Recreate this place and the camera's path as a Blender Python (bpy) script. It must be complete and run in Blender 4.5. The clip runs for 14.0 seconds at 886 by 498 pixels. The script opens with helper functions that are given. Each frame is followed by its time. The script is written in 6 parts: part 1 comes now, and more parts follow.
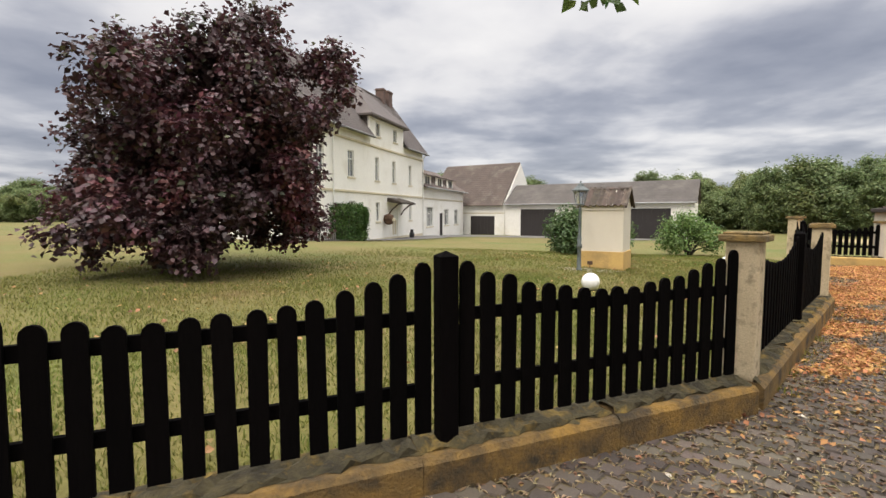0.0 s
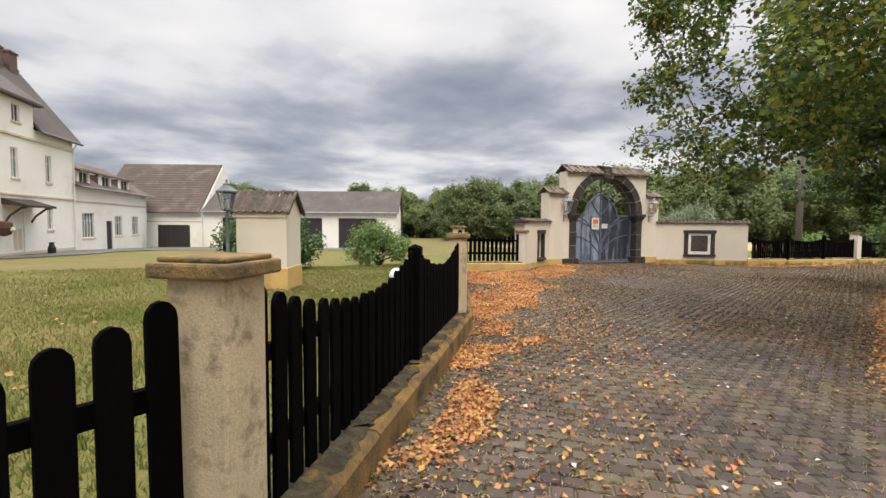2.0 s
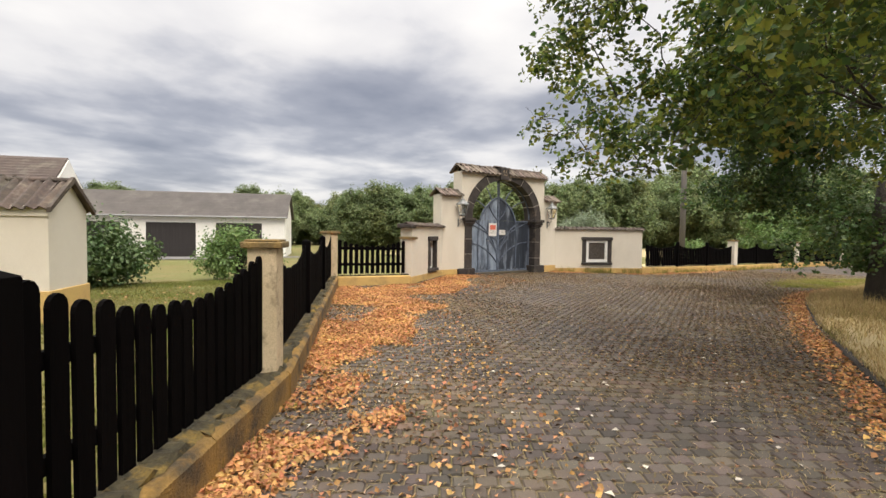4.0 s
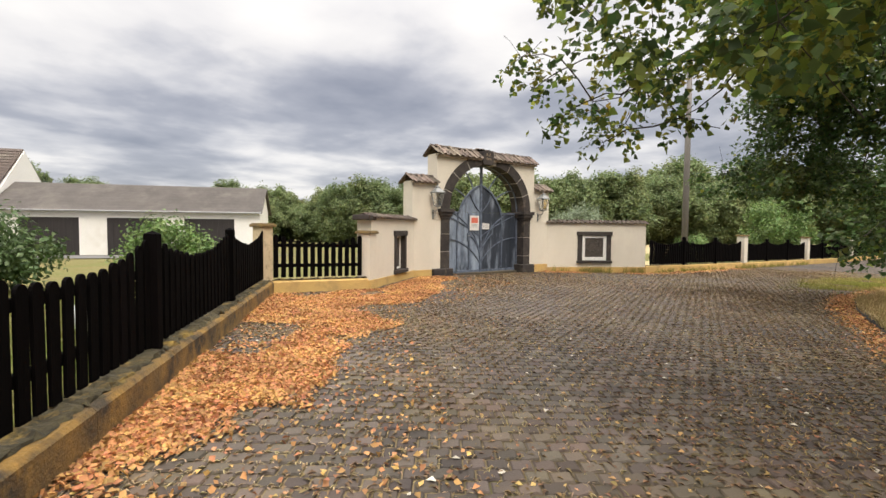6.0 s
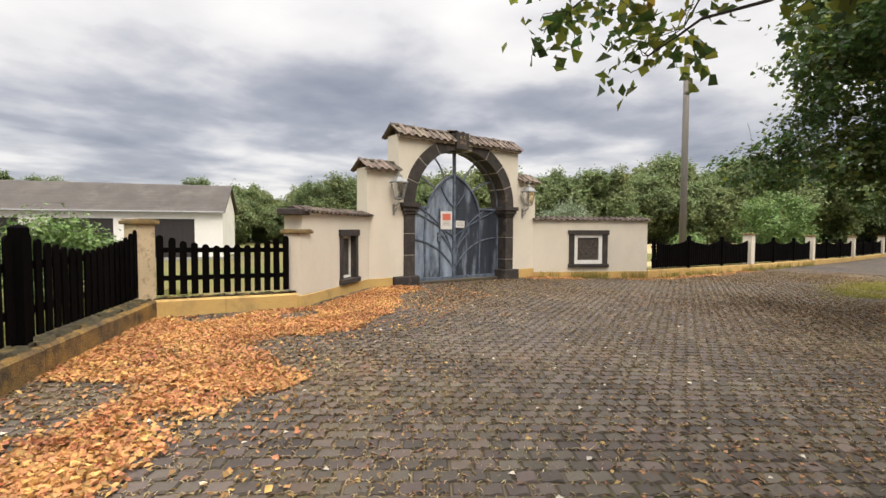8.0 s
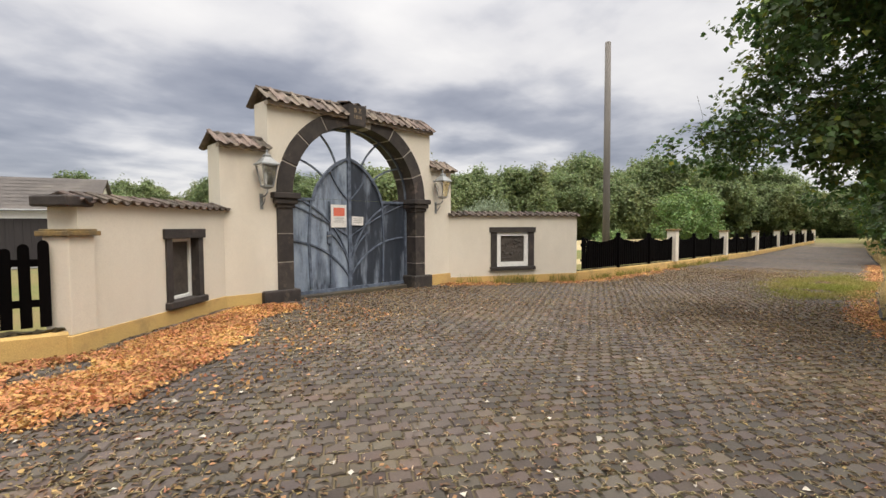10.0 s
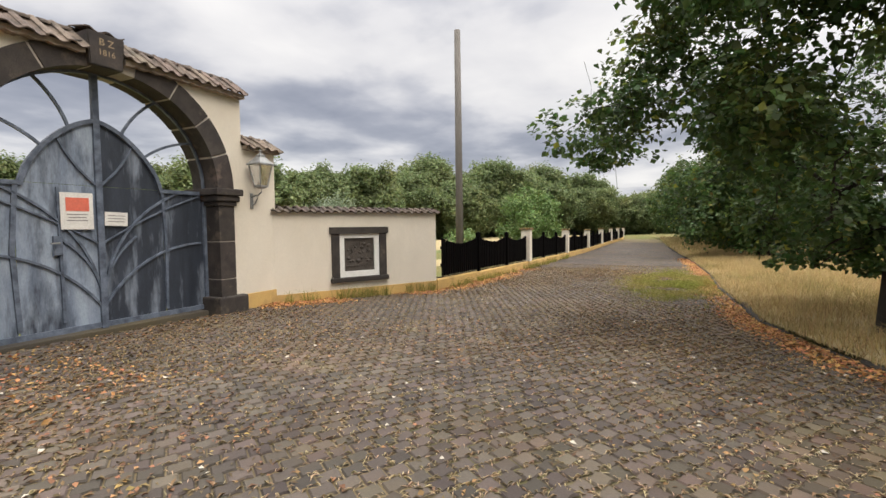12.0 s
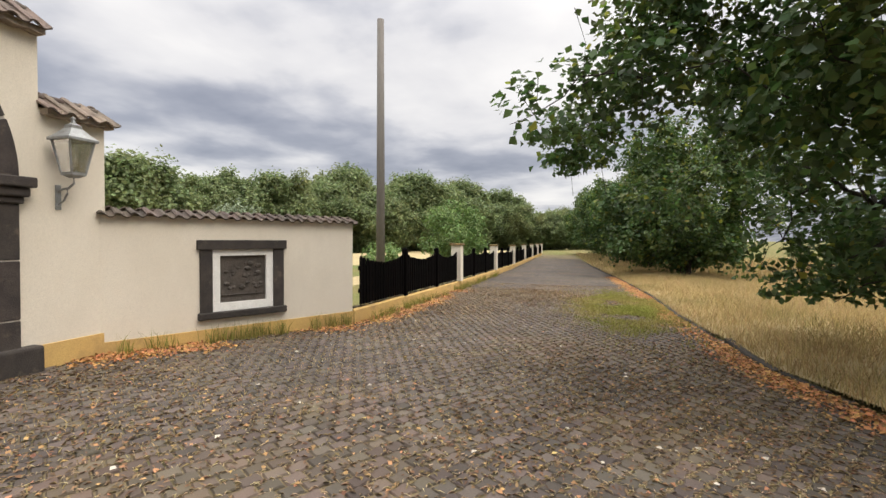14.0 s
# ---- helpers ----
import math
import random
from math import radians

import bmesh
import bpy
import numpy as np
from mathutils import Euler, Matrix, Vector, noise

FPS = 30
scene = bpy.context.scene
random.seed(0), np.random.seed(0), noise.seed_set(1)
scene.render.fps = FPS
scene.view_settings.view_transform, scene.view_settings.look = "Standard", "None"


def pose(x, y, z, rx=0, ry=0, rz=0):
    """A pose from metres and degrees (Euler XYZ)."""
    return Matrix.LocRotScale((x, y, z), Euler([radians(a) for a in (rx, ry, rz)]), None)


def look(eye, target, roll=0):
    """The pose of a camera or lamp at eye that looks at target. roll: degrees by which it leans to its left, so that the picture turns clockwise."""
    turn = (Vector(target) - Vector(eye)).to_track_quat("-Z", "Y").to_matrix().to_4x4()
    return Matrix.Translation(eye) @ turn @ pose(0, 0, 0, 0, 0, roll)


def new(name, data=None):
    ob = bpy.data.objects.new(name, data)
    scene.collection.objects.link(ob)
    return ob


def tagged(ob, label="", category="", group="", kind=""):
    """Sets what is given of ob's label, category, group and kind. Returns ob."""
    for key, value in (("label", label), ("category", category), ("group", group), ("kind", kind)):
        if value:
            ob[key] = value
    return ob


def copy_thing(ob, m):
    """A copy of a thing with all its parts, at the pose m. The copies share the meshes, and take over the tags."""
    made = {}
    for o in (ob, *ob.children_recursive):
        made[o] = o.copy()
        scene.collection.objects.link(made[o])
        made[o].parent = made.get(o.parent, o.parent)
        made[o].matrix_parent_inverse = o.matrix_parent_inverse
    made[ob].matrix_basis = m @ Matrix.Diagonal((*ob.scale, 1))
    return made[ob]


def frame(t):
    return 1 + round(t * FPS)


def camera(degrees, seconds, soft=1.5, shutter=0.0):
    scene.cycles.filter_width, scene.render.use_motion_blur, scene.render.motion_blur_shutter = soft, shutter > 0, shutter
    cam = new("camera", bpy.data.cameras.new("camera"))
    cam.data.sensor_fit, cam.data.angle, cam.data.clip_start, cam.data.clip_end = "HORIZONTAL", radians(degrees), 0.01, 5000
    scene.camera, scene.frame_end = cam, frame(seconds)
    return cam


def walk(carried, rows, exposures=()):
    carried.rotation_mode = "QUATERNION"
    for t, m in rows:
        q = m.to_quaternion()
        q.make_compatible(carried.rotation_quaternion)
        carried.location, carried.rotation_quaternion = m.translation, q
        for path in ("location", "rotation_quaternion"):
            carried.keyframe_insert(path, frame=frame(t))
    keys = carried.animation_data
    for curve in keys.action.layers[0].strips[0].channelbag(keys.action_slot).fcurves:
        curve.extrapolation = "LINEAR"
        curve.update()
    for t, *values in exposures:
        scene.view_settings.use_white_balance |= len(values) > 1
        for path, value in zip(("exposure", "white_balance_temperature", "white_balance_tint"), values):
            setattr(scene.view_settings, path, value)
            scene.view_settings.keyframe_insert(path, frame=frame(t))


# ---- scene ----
cam = camera(87.1, 14.0)
METRES, EYE, TILT, LEAN, TURN = 18.3, 1.5, 0.0, 0.0, 0.0
ROWS = [
    (0.0, 0.0, 0.0, 0.0, -0.01, -4.39, 0.1),
    (0.5, 0.0319, 0.0281, -0.0008, -9.02, -4.25, 0.52),
    (1.0, 0.0621, 0.0562, -0.0012, -18.16, -3.83, 0.61),
    (1.5, 0.0917, 0.0799, -0.0014, -26.77, -3.64, 0.12),
    (2.0, 0.122, 0.1032, -0.0019, -32.7, -3.13, -0.37),
    (2.5, 0.1495, 0.1269, -0.003, -37.46, -2.61, -0.64),
    (3.0, 0.1787, 0.1492, -0.0038, -41.99, -2.31, -0.66),
    (5.5, 0.3276, 0.2459, -0.0071, -45.06, -2.27, -0.6),
    (6.0, 0.3573, 0.265, -0.0095, -45.32, -2.56, -0.51),
    (6.5, 0.389, 0.2832, -0.0112, -45.71, -2.73, -0.46),
    (7.0, 0.4186, 0.3051, -0.0124, -46.31, -2.73, -0.35),
    (9.5, 0.571, 0.3939, -0.0111, -52.24, -2.33, 0.03),
    (10.0, 0.6019, 0.4085, -0.0131, -56.39, -2.7, 0.25),
    (10.5, 0.6345, 0.4236, -0.0141, -61.34, -2.97, 0.52),
    (11.0, 0.6655, 0.4388, -0.014, -65.76, -3.14, 0.37),
    (11.5, 0.6981, 0.4511, -0.0133, -70.39, -3.26, 0.52),
    (12.0, 0.7288, 0.4661, -0.0143, -74.87, -2.77, 0.73),
    (12.5, 0.7594, 0.4772, -0.014, -78.99, -2.27, 0.47),
    (13.0, 0.7908, 0.4868, -0.0133, -80.43, -1.98, 0.33),
    (13.5, 0.8216, 0.4963, -0.0127, -81.81, -1.62, 0.03),
    (14.0, 0.8535, 0.5012, -0.0125, -84.87, -1.17, -0.23),
]
walk(cam, [(t, pose(0, 0, EYE, TILT, LEAN, TURN) @ pose(METRES * x, METRES * y, METRES * z, 90 + pitch, roll, yaw)) for t, x, y, z, yaw, pitch, roll in ROWS], exposures=[(0.0, 0.0, 6800, 11), (2.5, 0.02, 6850, 11), (5.5, 0.15, 6950, 11), (7.0, 0.15, 6950, 11), (9.5, 0.0, 6800, 11), (14.0, 0.03, 6800, 11)])

# ---------------------------------------------------------------- light
world = bpy.data.worlds.new("overcast_sky")
scene.world = world
world.use_nodes = True
wn, wl = world.node_tree.nodes, world.node_tree.links
wn.clear()


def wnode(kind, **kw):
    n = wn.new(kind)
    for k, v in kw.items():
        n.inputs[k].default_value = v
    return n


def wmath(op, a, b=None, c=None):
    n = wn.new("ShaderNodeMath")
    n.operation = op
    for i, v in enumerate((a, b, c)):
        if v is None:
            continue
        if isinstance(v, (int, float)):
            n.inputs[i].default_value = v
        else:
            wl.new(v, n.inputs[i])
    return n.outputs[0]


def wramp(fac, stops):
    n = wn.new("ShaderNodeValToRGB")
    e = n.color_ramp.elements
    while len(e) < len(stops):
        e.new(0.5)
    for el, (p, c) in zip(e, stops):
        el.position = p
        el.color = (*c, 1)
    wl.new(fac, n.inputs[0])
    return n.outputs[0]


SUN_AZ, SUN_EL = 205.0, 48.0
sky = wn.new("ShaderNodeTexSky")
sky.sky_type = "NISHITA"
sky.sun_disc = False
sky.sun_elevation, sky.sun_rotation = radians(SUN_EL), radians(SUN_AZ)
tc = wn.new("ShaderNodeTexCoord")
sep = wn.new("ShaderNodeSeparateXYZ")
wl.new(tc.outputs["Generated"], sep.inputs[0])
up = wmath("MAXIMUM", sep.outputs[2], 0.0)
den = wmath("ADD", up, 0.12)
comb = wn.new("ShaderNodeCombineXYZ")
wl.new(wmath("DIVIDE", sep.outputs[0], den), comb.inputs[0])
wl.new(wmath("DIVIDE", sep.outputs[1], den), comb.inputs[1])
big = wnode("ShaderNodeTexNoise", Scale=0.66, Detail=6.0, Roughness=0.46, Distortion=0.12)
wl.new(comb.outputs[0], big.inputs["Vector"])
small = wnode("ShaderNodeTexNoise", Scale=1.8, Detail=6.0, Roughness=0.5, Distortion=0.15)
wl.new(comb.outputs[0], small.inputs["Vector"])
mixf = wmath("ADD", wmath("MULTIPLY", big.outputs[0], 0.68), wmath("MULTIPLY", small.outputs[0], 0.32))
# cloud body: dark undersides low down, thin bright veil higher up
lift = wmath("MULTIPLY_ADD", wmath("POWER", up, 0.75), 0.31, mixf)
lift = wmath("MULTIPLY_ADD", wmath("POWER", wmath("SUBTRACT", 1.0, up), 16.0), 0.09, lift)
cloud = wramp(lift, [(0.46, (0.25, 0.275, 0.35)), (0.54, (0.36, 0.385, 0.46)), (0.60, (0.54, 0.56, 0.62)), (0.65, (0.72, 0.73, 0.765)), (0.76, (0.88, 0.885, 0.895))])
zen = wmath("MULTIPLY_ADD", wmath("POWER", up, 5.0), 7.0, 1.0)
mulc = wn.new("ShaderNodeVectorMath")
mulc.operation = "SCALE"
wl.new(cloud, mulc.inputs[0])
wl.new(zen, mulc.inputs["Scale"])
b1, b2 = wn.new("ShaderNodeBackground"), wn.new("ShaderNodeBackground")
wl.new(sky.outputs[0], b1.inputs[0])
b1.inputs[1].default_value = 0.012
wl.new(mulc.outputs[0], b2.inputs[0])
b2.inputs[1].default_value = 1.0
addb, wout = wn.new("ShaderNodeAddShader"), wn.new("ShaderNodeOutputWorld")
wl.new(b1.outputs[0], addb.inputs[0])
wl.new(b2.outputs[0], addb.inputs[1])
wl.new(addb.outputs[0], wout.inputs[0])

sun = new("sun", bpy.data.lights.new("sun", "SUN"))
sun.data.energy, sun.data.angle, sun.data.color = 1.5, radians(25), (1.0, 0.93, 0.82)
az, el = radians(SUN_AZ), radians(SUN_EL)
sun_from = Vector((math.sin(az) * math.cos(el), math.cos(az) * math.cos(el), math.sin(el)))
sun.matrix_world = look(sun_from * 80, (0, 0, 0))


# ---------------------------------------------------------------- materials
def material(name, base, base2=None, rough=0.8, scale=6.0, fine=60.0, bump=0.25, bump_scale=None, metal=0.0, stain=None, stain_scale=0.7,
             stain_amount=0.5, rand=0.0, island=0.0, translucent=0.0, stretch=(1, 1, 1), spec=0.5, dist=0.01):
    """Two scales of variation on a principled surface, with relief; stain lays a third colour over in patches."""
    m = bpy.data.materials.new(name)
    m.use_nodes = True
    nt = m.node_tree
    n, l = nt.nodes, nt.links
    n.clear()
    out, bs = n.new("ShaderNodeOutputMaterial"), n.new("ShaderNodeBsdfPrincipled")
    bs.inputs["Roughness"].default_value = rough
    bs.inputs["Metallic"].default_value = metal
    bs.inputs["Specular IOR Level"].default_value = spec
    geo = n.new("ShaderNodeNewGeometry")
    mp = n.new("ShaderNodeMapping")
    mp.inputs["Scale"].default_value = stretch
    l.new(geo.outputs["Position"], mp.inputs["Vector"])

    def tex(s, d=4.0, r=0.6):
        t = n.new("ShaderNodeTexNoise")
        t.inputs["Scale"].default_value, t.inputs["Detail"].default_value, t.inputs["Roughness"].default_value = s, d, r
        l.new(mp.outputs[0], t.inputs["Vector"])
        return t.outputs[0]

    def ramp(f, a, b):
        r = n.new("ShaderNodeMapRange")
        r.inputs[1].default_value, r.inputs[2].default_value = a, b
        l.new(f, r.inputs[0])
        return r.outputs[0]

    def mix(f, a, b):
        x = n.new("ShaderNodeMix")
        x.data_type = "RGBA"
        for sock, v in ((x.inputs[0], f), (x.inputs[6], a), (x.inputs[7], b)):
            if isinstance(v, tuple):
                sock.default_value = (*v, 1)
            elif isinstance(v, float):
                sock.default_value = v
            else:
                l.new(v, sock)
        return x.outputs[2]

    base2 = base2 or tuple(c * 0.75 for c in base)
    col = mix(ramp(tex(scale), 0.35, 0.65), base, base2)
    fn = tex(fine, 3.0)
    dark = n.new("ShaderNodeMix")
    dark.data_type, dark.blend_type = "RGBA", "MULTIPLY"
    dark.inputs[0].default_value = 0.5
    l.new(col, dark.inputs[6])
    g = n.new("ShaderNodeMapRange")
    g.inputs[1].default_value, g.inputs[2].default_value, g.inputs[3].default_value, g.inputs[4].default_value = 0.3, 0.7, 0.65, 1.25
    l.new(fn, g.inputs[0])
    l.new(g.outputs[0], dark.inputs[7])
    col = dark.outputs[2]
    if stain:
        f = ramp(tex(stain_scale, 5.0, 0.65), 0.62 - 0.25 * stain_amount, 0.78 - 0.2 * stain_amount)
        col = mix(f, col, stain)
    if rand or island:
        hsv = n.new("ShaderNodeHueSaturation")
        if rand:
            src = n.new("ShaderNodeObjectInfo").outputs["Random"]
        else:
            src = geo.outputs["Random Per Island"]
        amt = rand or island
        r = n.new("ShaderNodeMapRange")
        r.inputs[3].default_value, r.inputs[4].default_value = 1 - amt, 1 + amt
        l.new(src, r.inputs[0])
        l.new(r.outputs[0], hsv.inputs["Value"])
        r2 = n.new("ShaderNodeMapRange")
        wn_ = n.new("ShaderNodeTexWhiteNoise")
        wn_.noise_dimensions = "1D"
        l.new(src, wn_.inputs["W"])
        r2.inputs[3].default_value, r2.inputs[4].default_value = 0.5 - amt * 0.06, 0.5 + amt * 0.06
        l.new(wn_.outputs[0], r2.inputs[0])
        l.new(r2.outputs[0], hsv.inputs["Hue"])
        l.new(col, hsv.inputs["Color"])
        col = hsv.outputs[0]
    l.new(col, bs.inputs["Base Color"])
    if bump:
        b = n.new("ShaderNodeBump")
        b.inputs["Strength"].default_value, b.inputs["Distance"].default_value = bump, dist
        l.new(tex(bump_scale or fine, 4.0), b.inputs["Height"])
        l.new(b.outputs[0], bs.inputs["Normal"])
    if translucent:
        tr, ms = n.new("ShaderNodeBsdfTranslucent"), n.new("ShaderNodeMixShader")
        ms.inputs[0].default_value = translucent
        l.new(col, tr.inputs[0])
        l.new(bs.outputs[0], ms.inputs[1])
        l.new(tr.outputs[0], ms.inputs[2])
        l.new(ms.outputs[0], out.inputs[0])
    else:
        l.new(bs.outputs[0], out.inputs[0])
    return m


M_RENDER = material("cream_render", (0.70, 0.64, 0.54), (0.65, 0.59, 0.49), 0.9, 1.2, 180, 0.25, dist=0.004, stain=(0.60, 0.545, 0.455), stain_scale=0.9, stain_amount=0.3, stretch=(1, 1, 0.5))
M_PILLAR = material("pillar_render", (0.62, 0.50, 0.33), (0.53, 0.43, 0.28), 0.9, 2.5, 90, 0.6, dist=0.008, stain=(0.24, 0.185, 0.12), stain_scale=9.0, stain_amount=0.38)
M_YELLOW = material("ochre_plinth_paint", (0.60, 0.40, 0.14), (0.52, 0.34, 0.13), 0.9, 2.0, 90, 0.35, dist=0.006, stain=(0.36, 0.25, 0.10), stain_scale=2.0, stain_amount=0.35)
M_PLINTH = material("weathered_ochre_concrete", (0.31, 0.175, 0.040), (0.155, 0.098, 0.038), 0.95, 2.6, 45, 0.9, dist=0.02, stain=(0.05, 0.038, 0.024), stain_scale=3.2, stain_amount=0.68)
M_MOSS = material("mossy_coping", (0.075, 0.060, 0.028), (0.026, 0.022, 0.013), 1.0, 9.0, 35, 0.9, dist=0.02, stain=(0.26, 0.17, 0.04), stain_scale=4.5, stain_amount=0.35)
M_CAP = material("lichened_cap_stone", (0.26, 0.17, 0.06), (0.14, 0.10, 0.05), 1.0, 7.0, 45, 0.8, dist=0.015, stain=(0.09, 0.075, 0.04), stain_scale=6.0, stain_amount=0.45)
M_BLACKWOOD = material("black_stained_wood", (0.0022, 0.002, 0.002), (0.0038, 0.003, 0.003), 0.85, 3.0, 90, 0.35, stretch=(1, 1, 0.12), dist=0.004, rand=0.2, spec=0.03)
M_BASALT = material("dark_basalt", (0.050, 0.040, 0.035), (0.027, 0.022, 0.020), 0.85, 5.0, 70, 0.6, dist=0.01, stain=(0.12, 0.09, 0.07), stain_scale=4.0, stain_amount=0.2, rand=0.18)
M_MORTAR = material("lime_mortar", (0.42, 0.38, 0.33), None, 0.95, 9.0, 80, 0.4)
M_BED = material("tile_bedding_mortar", (0.40, 0.33, 0.26), (0.27, 0.22, 0.175), 0.95, 6.0, 60, 0.7, dist=0.012, stain=(0.17, 0.135, 0.11), stain_scale=7.0, stain_amount=0.4)
M_TILE = material("weathered_clay_tile", (0.090, 0.063, 0.047), (0.055, 0.042, 0.034), 0.9, 7.0, 60, 0.6, dist=0.01, stain=(0.15, 0.125, 0.095), stain_scale=6.0, stain_amount=0.3, rand=0.3)
M_TILEPALE = material("pale_lichened_tile", (0.185, 0.142, 0.11), (0.105, 0.082, 0.066), 0.95, 5.0, 45, 0.7, dist=0.012, stain=(0.07, 0.055, 0.045), stain_scale=5.0, stain_amount=0.4, rand=0.3)
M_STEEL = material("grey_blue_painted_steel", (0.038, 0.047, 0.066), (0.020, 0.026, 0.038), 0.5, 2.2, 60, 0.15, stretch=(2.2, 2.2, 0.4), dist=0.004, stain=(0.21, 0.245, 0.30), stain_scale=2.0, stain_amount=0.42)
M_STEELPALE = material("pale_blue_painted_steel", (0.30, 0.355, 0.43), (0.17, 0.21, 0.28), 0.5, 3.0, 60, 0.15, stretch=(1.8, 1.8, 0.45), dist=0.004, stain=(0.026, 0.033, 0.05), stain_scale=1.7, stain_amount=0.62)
M_BAR = material("steel_bar", (0.15, 0.18, 0.235), (0.06, 0.075, 0.105), 0.5, 8.0, 80, 0.2, dist=0.003)
M_LAMP = material("silver_grey_lamp_metal", (0.30, 0.31, 0.31), (0.21, 0.21, 0.20), 0.5, 12.0, 90, 0.2, metal=0.3, dist=0.003)
M_LAMPGREEN = material("grey_green_lamp_paint", (0.12, 0.14, 0.14), (0.085, 0.10, 0.10), 0.5, 10.0, 90, 0.2, dist=0.003)
M_WHITE = material("white_paint", (0.80, 0.79, 0.75), (0.72, 0.71, 0.67), 0.7, 8.0, 90, 0.15, dist=0.003)
M_GLOBE = material("white_globe_plastic", (0.85, 0.85, 0.84), (0.80, 0.80, 0.79), 0.35, 6.0, 60, 0.05)
M_SIGN = material("white_sign_board", (0.72, 0.70, 0.66), (0.66, 0.64, 0.60), 0.6, 6.0, 60, 0.05)
M_SIGNRED = material("faded_red_print", (0.70, 0.16, 0.10), (0.62, 0.15, 0.10), 0.6, 6.0, 60, 0.05)
M_PRINT = material("grey_print", (0.30, 0.28, 0.27), None, 0.7, 6.0, 60, 0.0)
M_BRONZE = material("dark_bronze_relief", (0.10, 0.084, 0.070), (0.06, 0.05, 0.043), 0.6, 9.0, 45, 0.8, metal=0.3, dist=0.02)
M_ENGRAVE = material("pale_engraving", (0.36, 0.27, 0.17), None, 0.9, 9.0, 60, 0.1)
M_HOUSE = material("house_white_render", (0.87, 0.85, 0.80), (0.82, 0.80, 0.745), 0.9, 0.35, 40, 0.15, dist=0.006, stain=(0.70, 0.66, 0.58), stain_scale=0.35, stain_amount=0.25)
M_TRIM = material("house_sandstone_trim", (0.62, 0.55, 0.40), (0.55, 0.48, 0.35), 0.9, 2.0, 40, 0.2)
M_SLATE = material("house_roof_slate", (0.112, 0.092, 0.086), (0.085, 0.070, 0.066), 0.8, 1.0, 14, 0.4, dist=0.02, stain=(0.12, 0.10, 0.09), stain_scale=0.5, stain_amount=0.3)
M_BARNROOF = material("barn_roof_tile", (0.115, 0.085, 0.070), (0.085, 0.064, 0.055), 0.85, 0.8, 12, 0.4, dist=0.02, stain=(0.17, 0.145, 0.115), stain_scale=0.6, stain_amount=0.35)
M_SHEDROOF = material("shed_roof_sheet", (0.095, 0.082, 0.074), (0.072, 0.062, 0.056), 0.85, 0.8, 12, 0.4, dist=0.02, stain=(0.12, 0.105, 0.09), stain_scale=0.5, stain_amount=0.35)
M_DARKDOOR = material("dark_brown_boarded_door", (0.022, 0.018, 0.018), (0.030, 0.025, 0.024), 0.7, 2.0, 40, 0.2, stretch=(6, 6, 0.3))
M_BRICK = material("chimney_brick", (0.15, 0.095, 0.08), (0.11, 0.075, 0.065), 0.9, 5.0, 30, 0.3)
M_WOODBROWN = material("brown_timber", (0.09, 0.055, 0.035), (0.06, 0.038, 0.026), 0.8, 4.0, 50, 0.3)
# Dark sheet close behind the panes; the room's shade is painted into its colour.
M_ROOMSHADE = material("painted_room_shade", (0.06, 0.065, 0.07), (0.03, 0.032, 0.036), 0.9, 1.6, 20, 0.0)
M_PAVER = material("grey_concrete_paver", (0.098, 0.077, 0.061), (0.060, 0.047, 0.039), 0.85, 0.55, 70, 0.5, dist=0.006, stain=(0.100, 0.070, 0.042), stain_scale=0.5, stain_amount=0.5, island=0.42)
M_PAVERP = material("grey_concrete_paver_single", (0.098, 0.077, 0.061), (0.060, 0.047, 0.039), 0.85, 0.55, 70, 0.5, dist=0.006, stain=(0.100, 0.070, 0.042), stain_scale=0.5, stain_amount=0.5, rand=0.42)
M_JOINT = material("joint_soil", (0.045, 0.036, 0.024), (0.20, 0.15, 0.075), 1.0, 0.45, 60, 0.6, dist=0.01, stain=(0.07, 0.075, 0.02), stain_scale=0.8, stain_amount=0.4)
M_GROUND = material("meadow_soil", (0.115, 0.115, 0.024), (0.160, 0.120, 0.042), 1.0, 0.30, 22, 0.8, dist=0.03, stain=(0.085, 0.11, 0.020), stain_scale=0.18, stain_amount=0.5)
M_GRASS = material("lawn_blades", (0.130, 0.165, 0.030), (0.19, 0.175, 0.046), 0.8, 0.35, 9, 0.0, island=0.4, translucent=0.35, stain=(0.25, 0.19, 0.085), stain_scale=0.45, stain_amount=0.35)
M_STRAW = material("dry_meadow_blades", (0.46, 0.345, 0.165), (0.36, 0.275, 0.125), 0.85, 0.5, 9, 0.0, island=0.35, translucent=0.35, stain=(0.20, 0.19, 0.06), stain_scale=0.5, stain_amount=0.3)
M_WEED = material("verge_weed_blades", (0.22, 0.23, 0.04), (0.31, 0.26, 0.08), 0.8, 0.8, 9, 0.0, island=0.35, translucent=0.35)
M_LEAFORANGE = material("fallen_orange_leaf", (0.52, 0.26, 0.10), (0.37, 0.175, 0.07), 0.8, 1.4, 40, 0.0, island=0.42, translucent=0.2, stain=(0.62, 0.36, 0.13), stain_scale=1.2, stain_amount=0.45)
M_LEAFPALE = material("fallen_yellow_leaf", (0.40, 0.24, 0.10), (0.27, 0.14, 0.06), 0.8, 1.4, 40, 0.0, island=0.55, translucent=0.2)
M_LEAFDRY = material("crumbled_brown_litter", (0.17, 0.105, 0.05), (0.12, 0.08, 0.04), 0.9, 1.4, 40, 0.0, island=0.5)
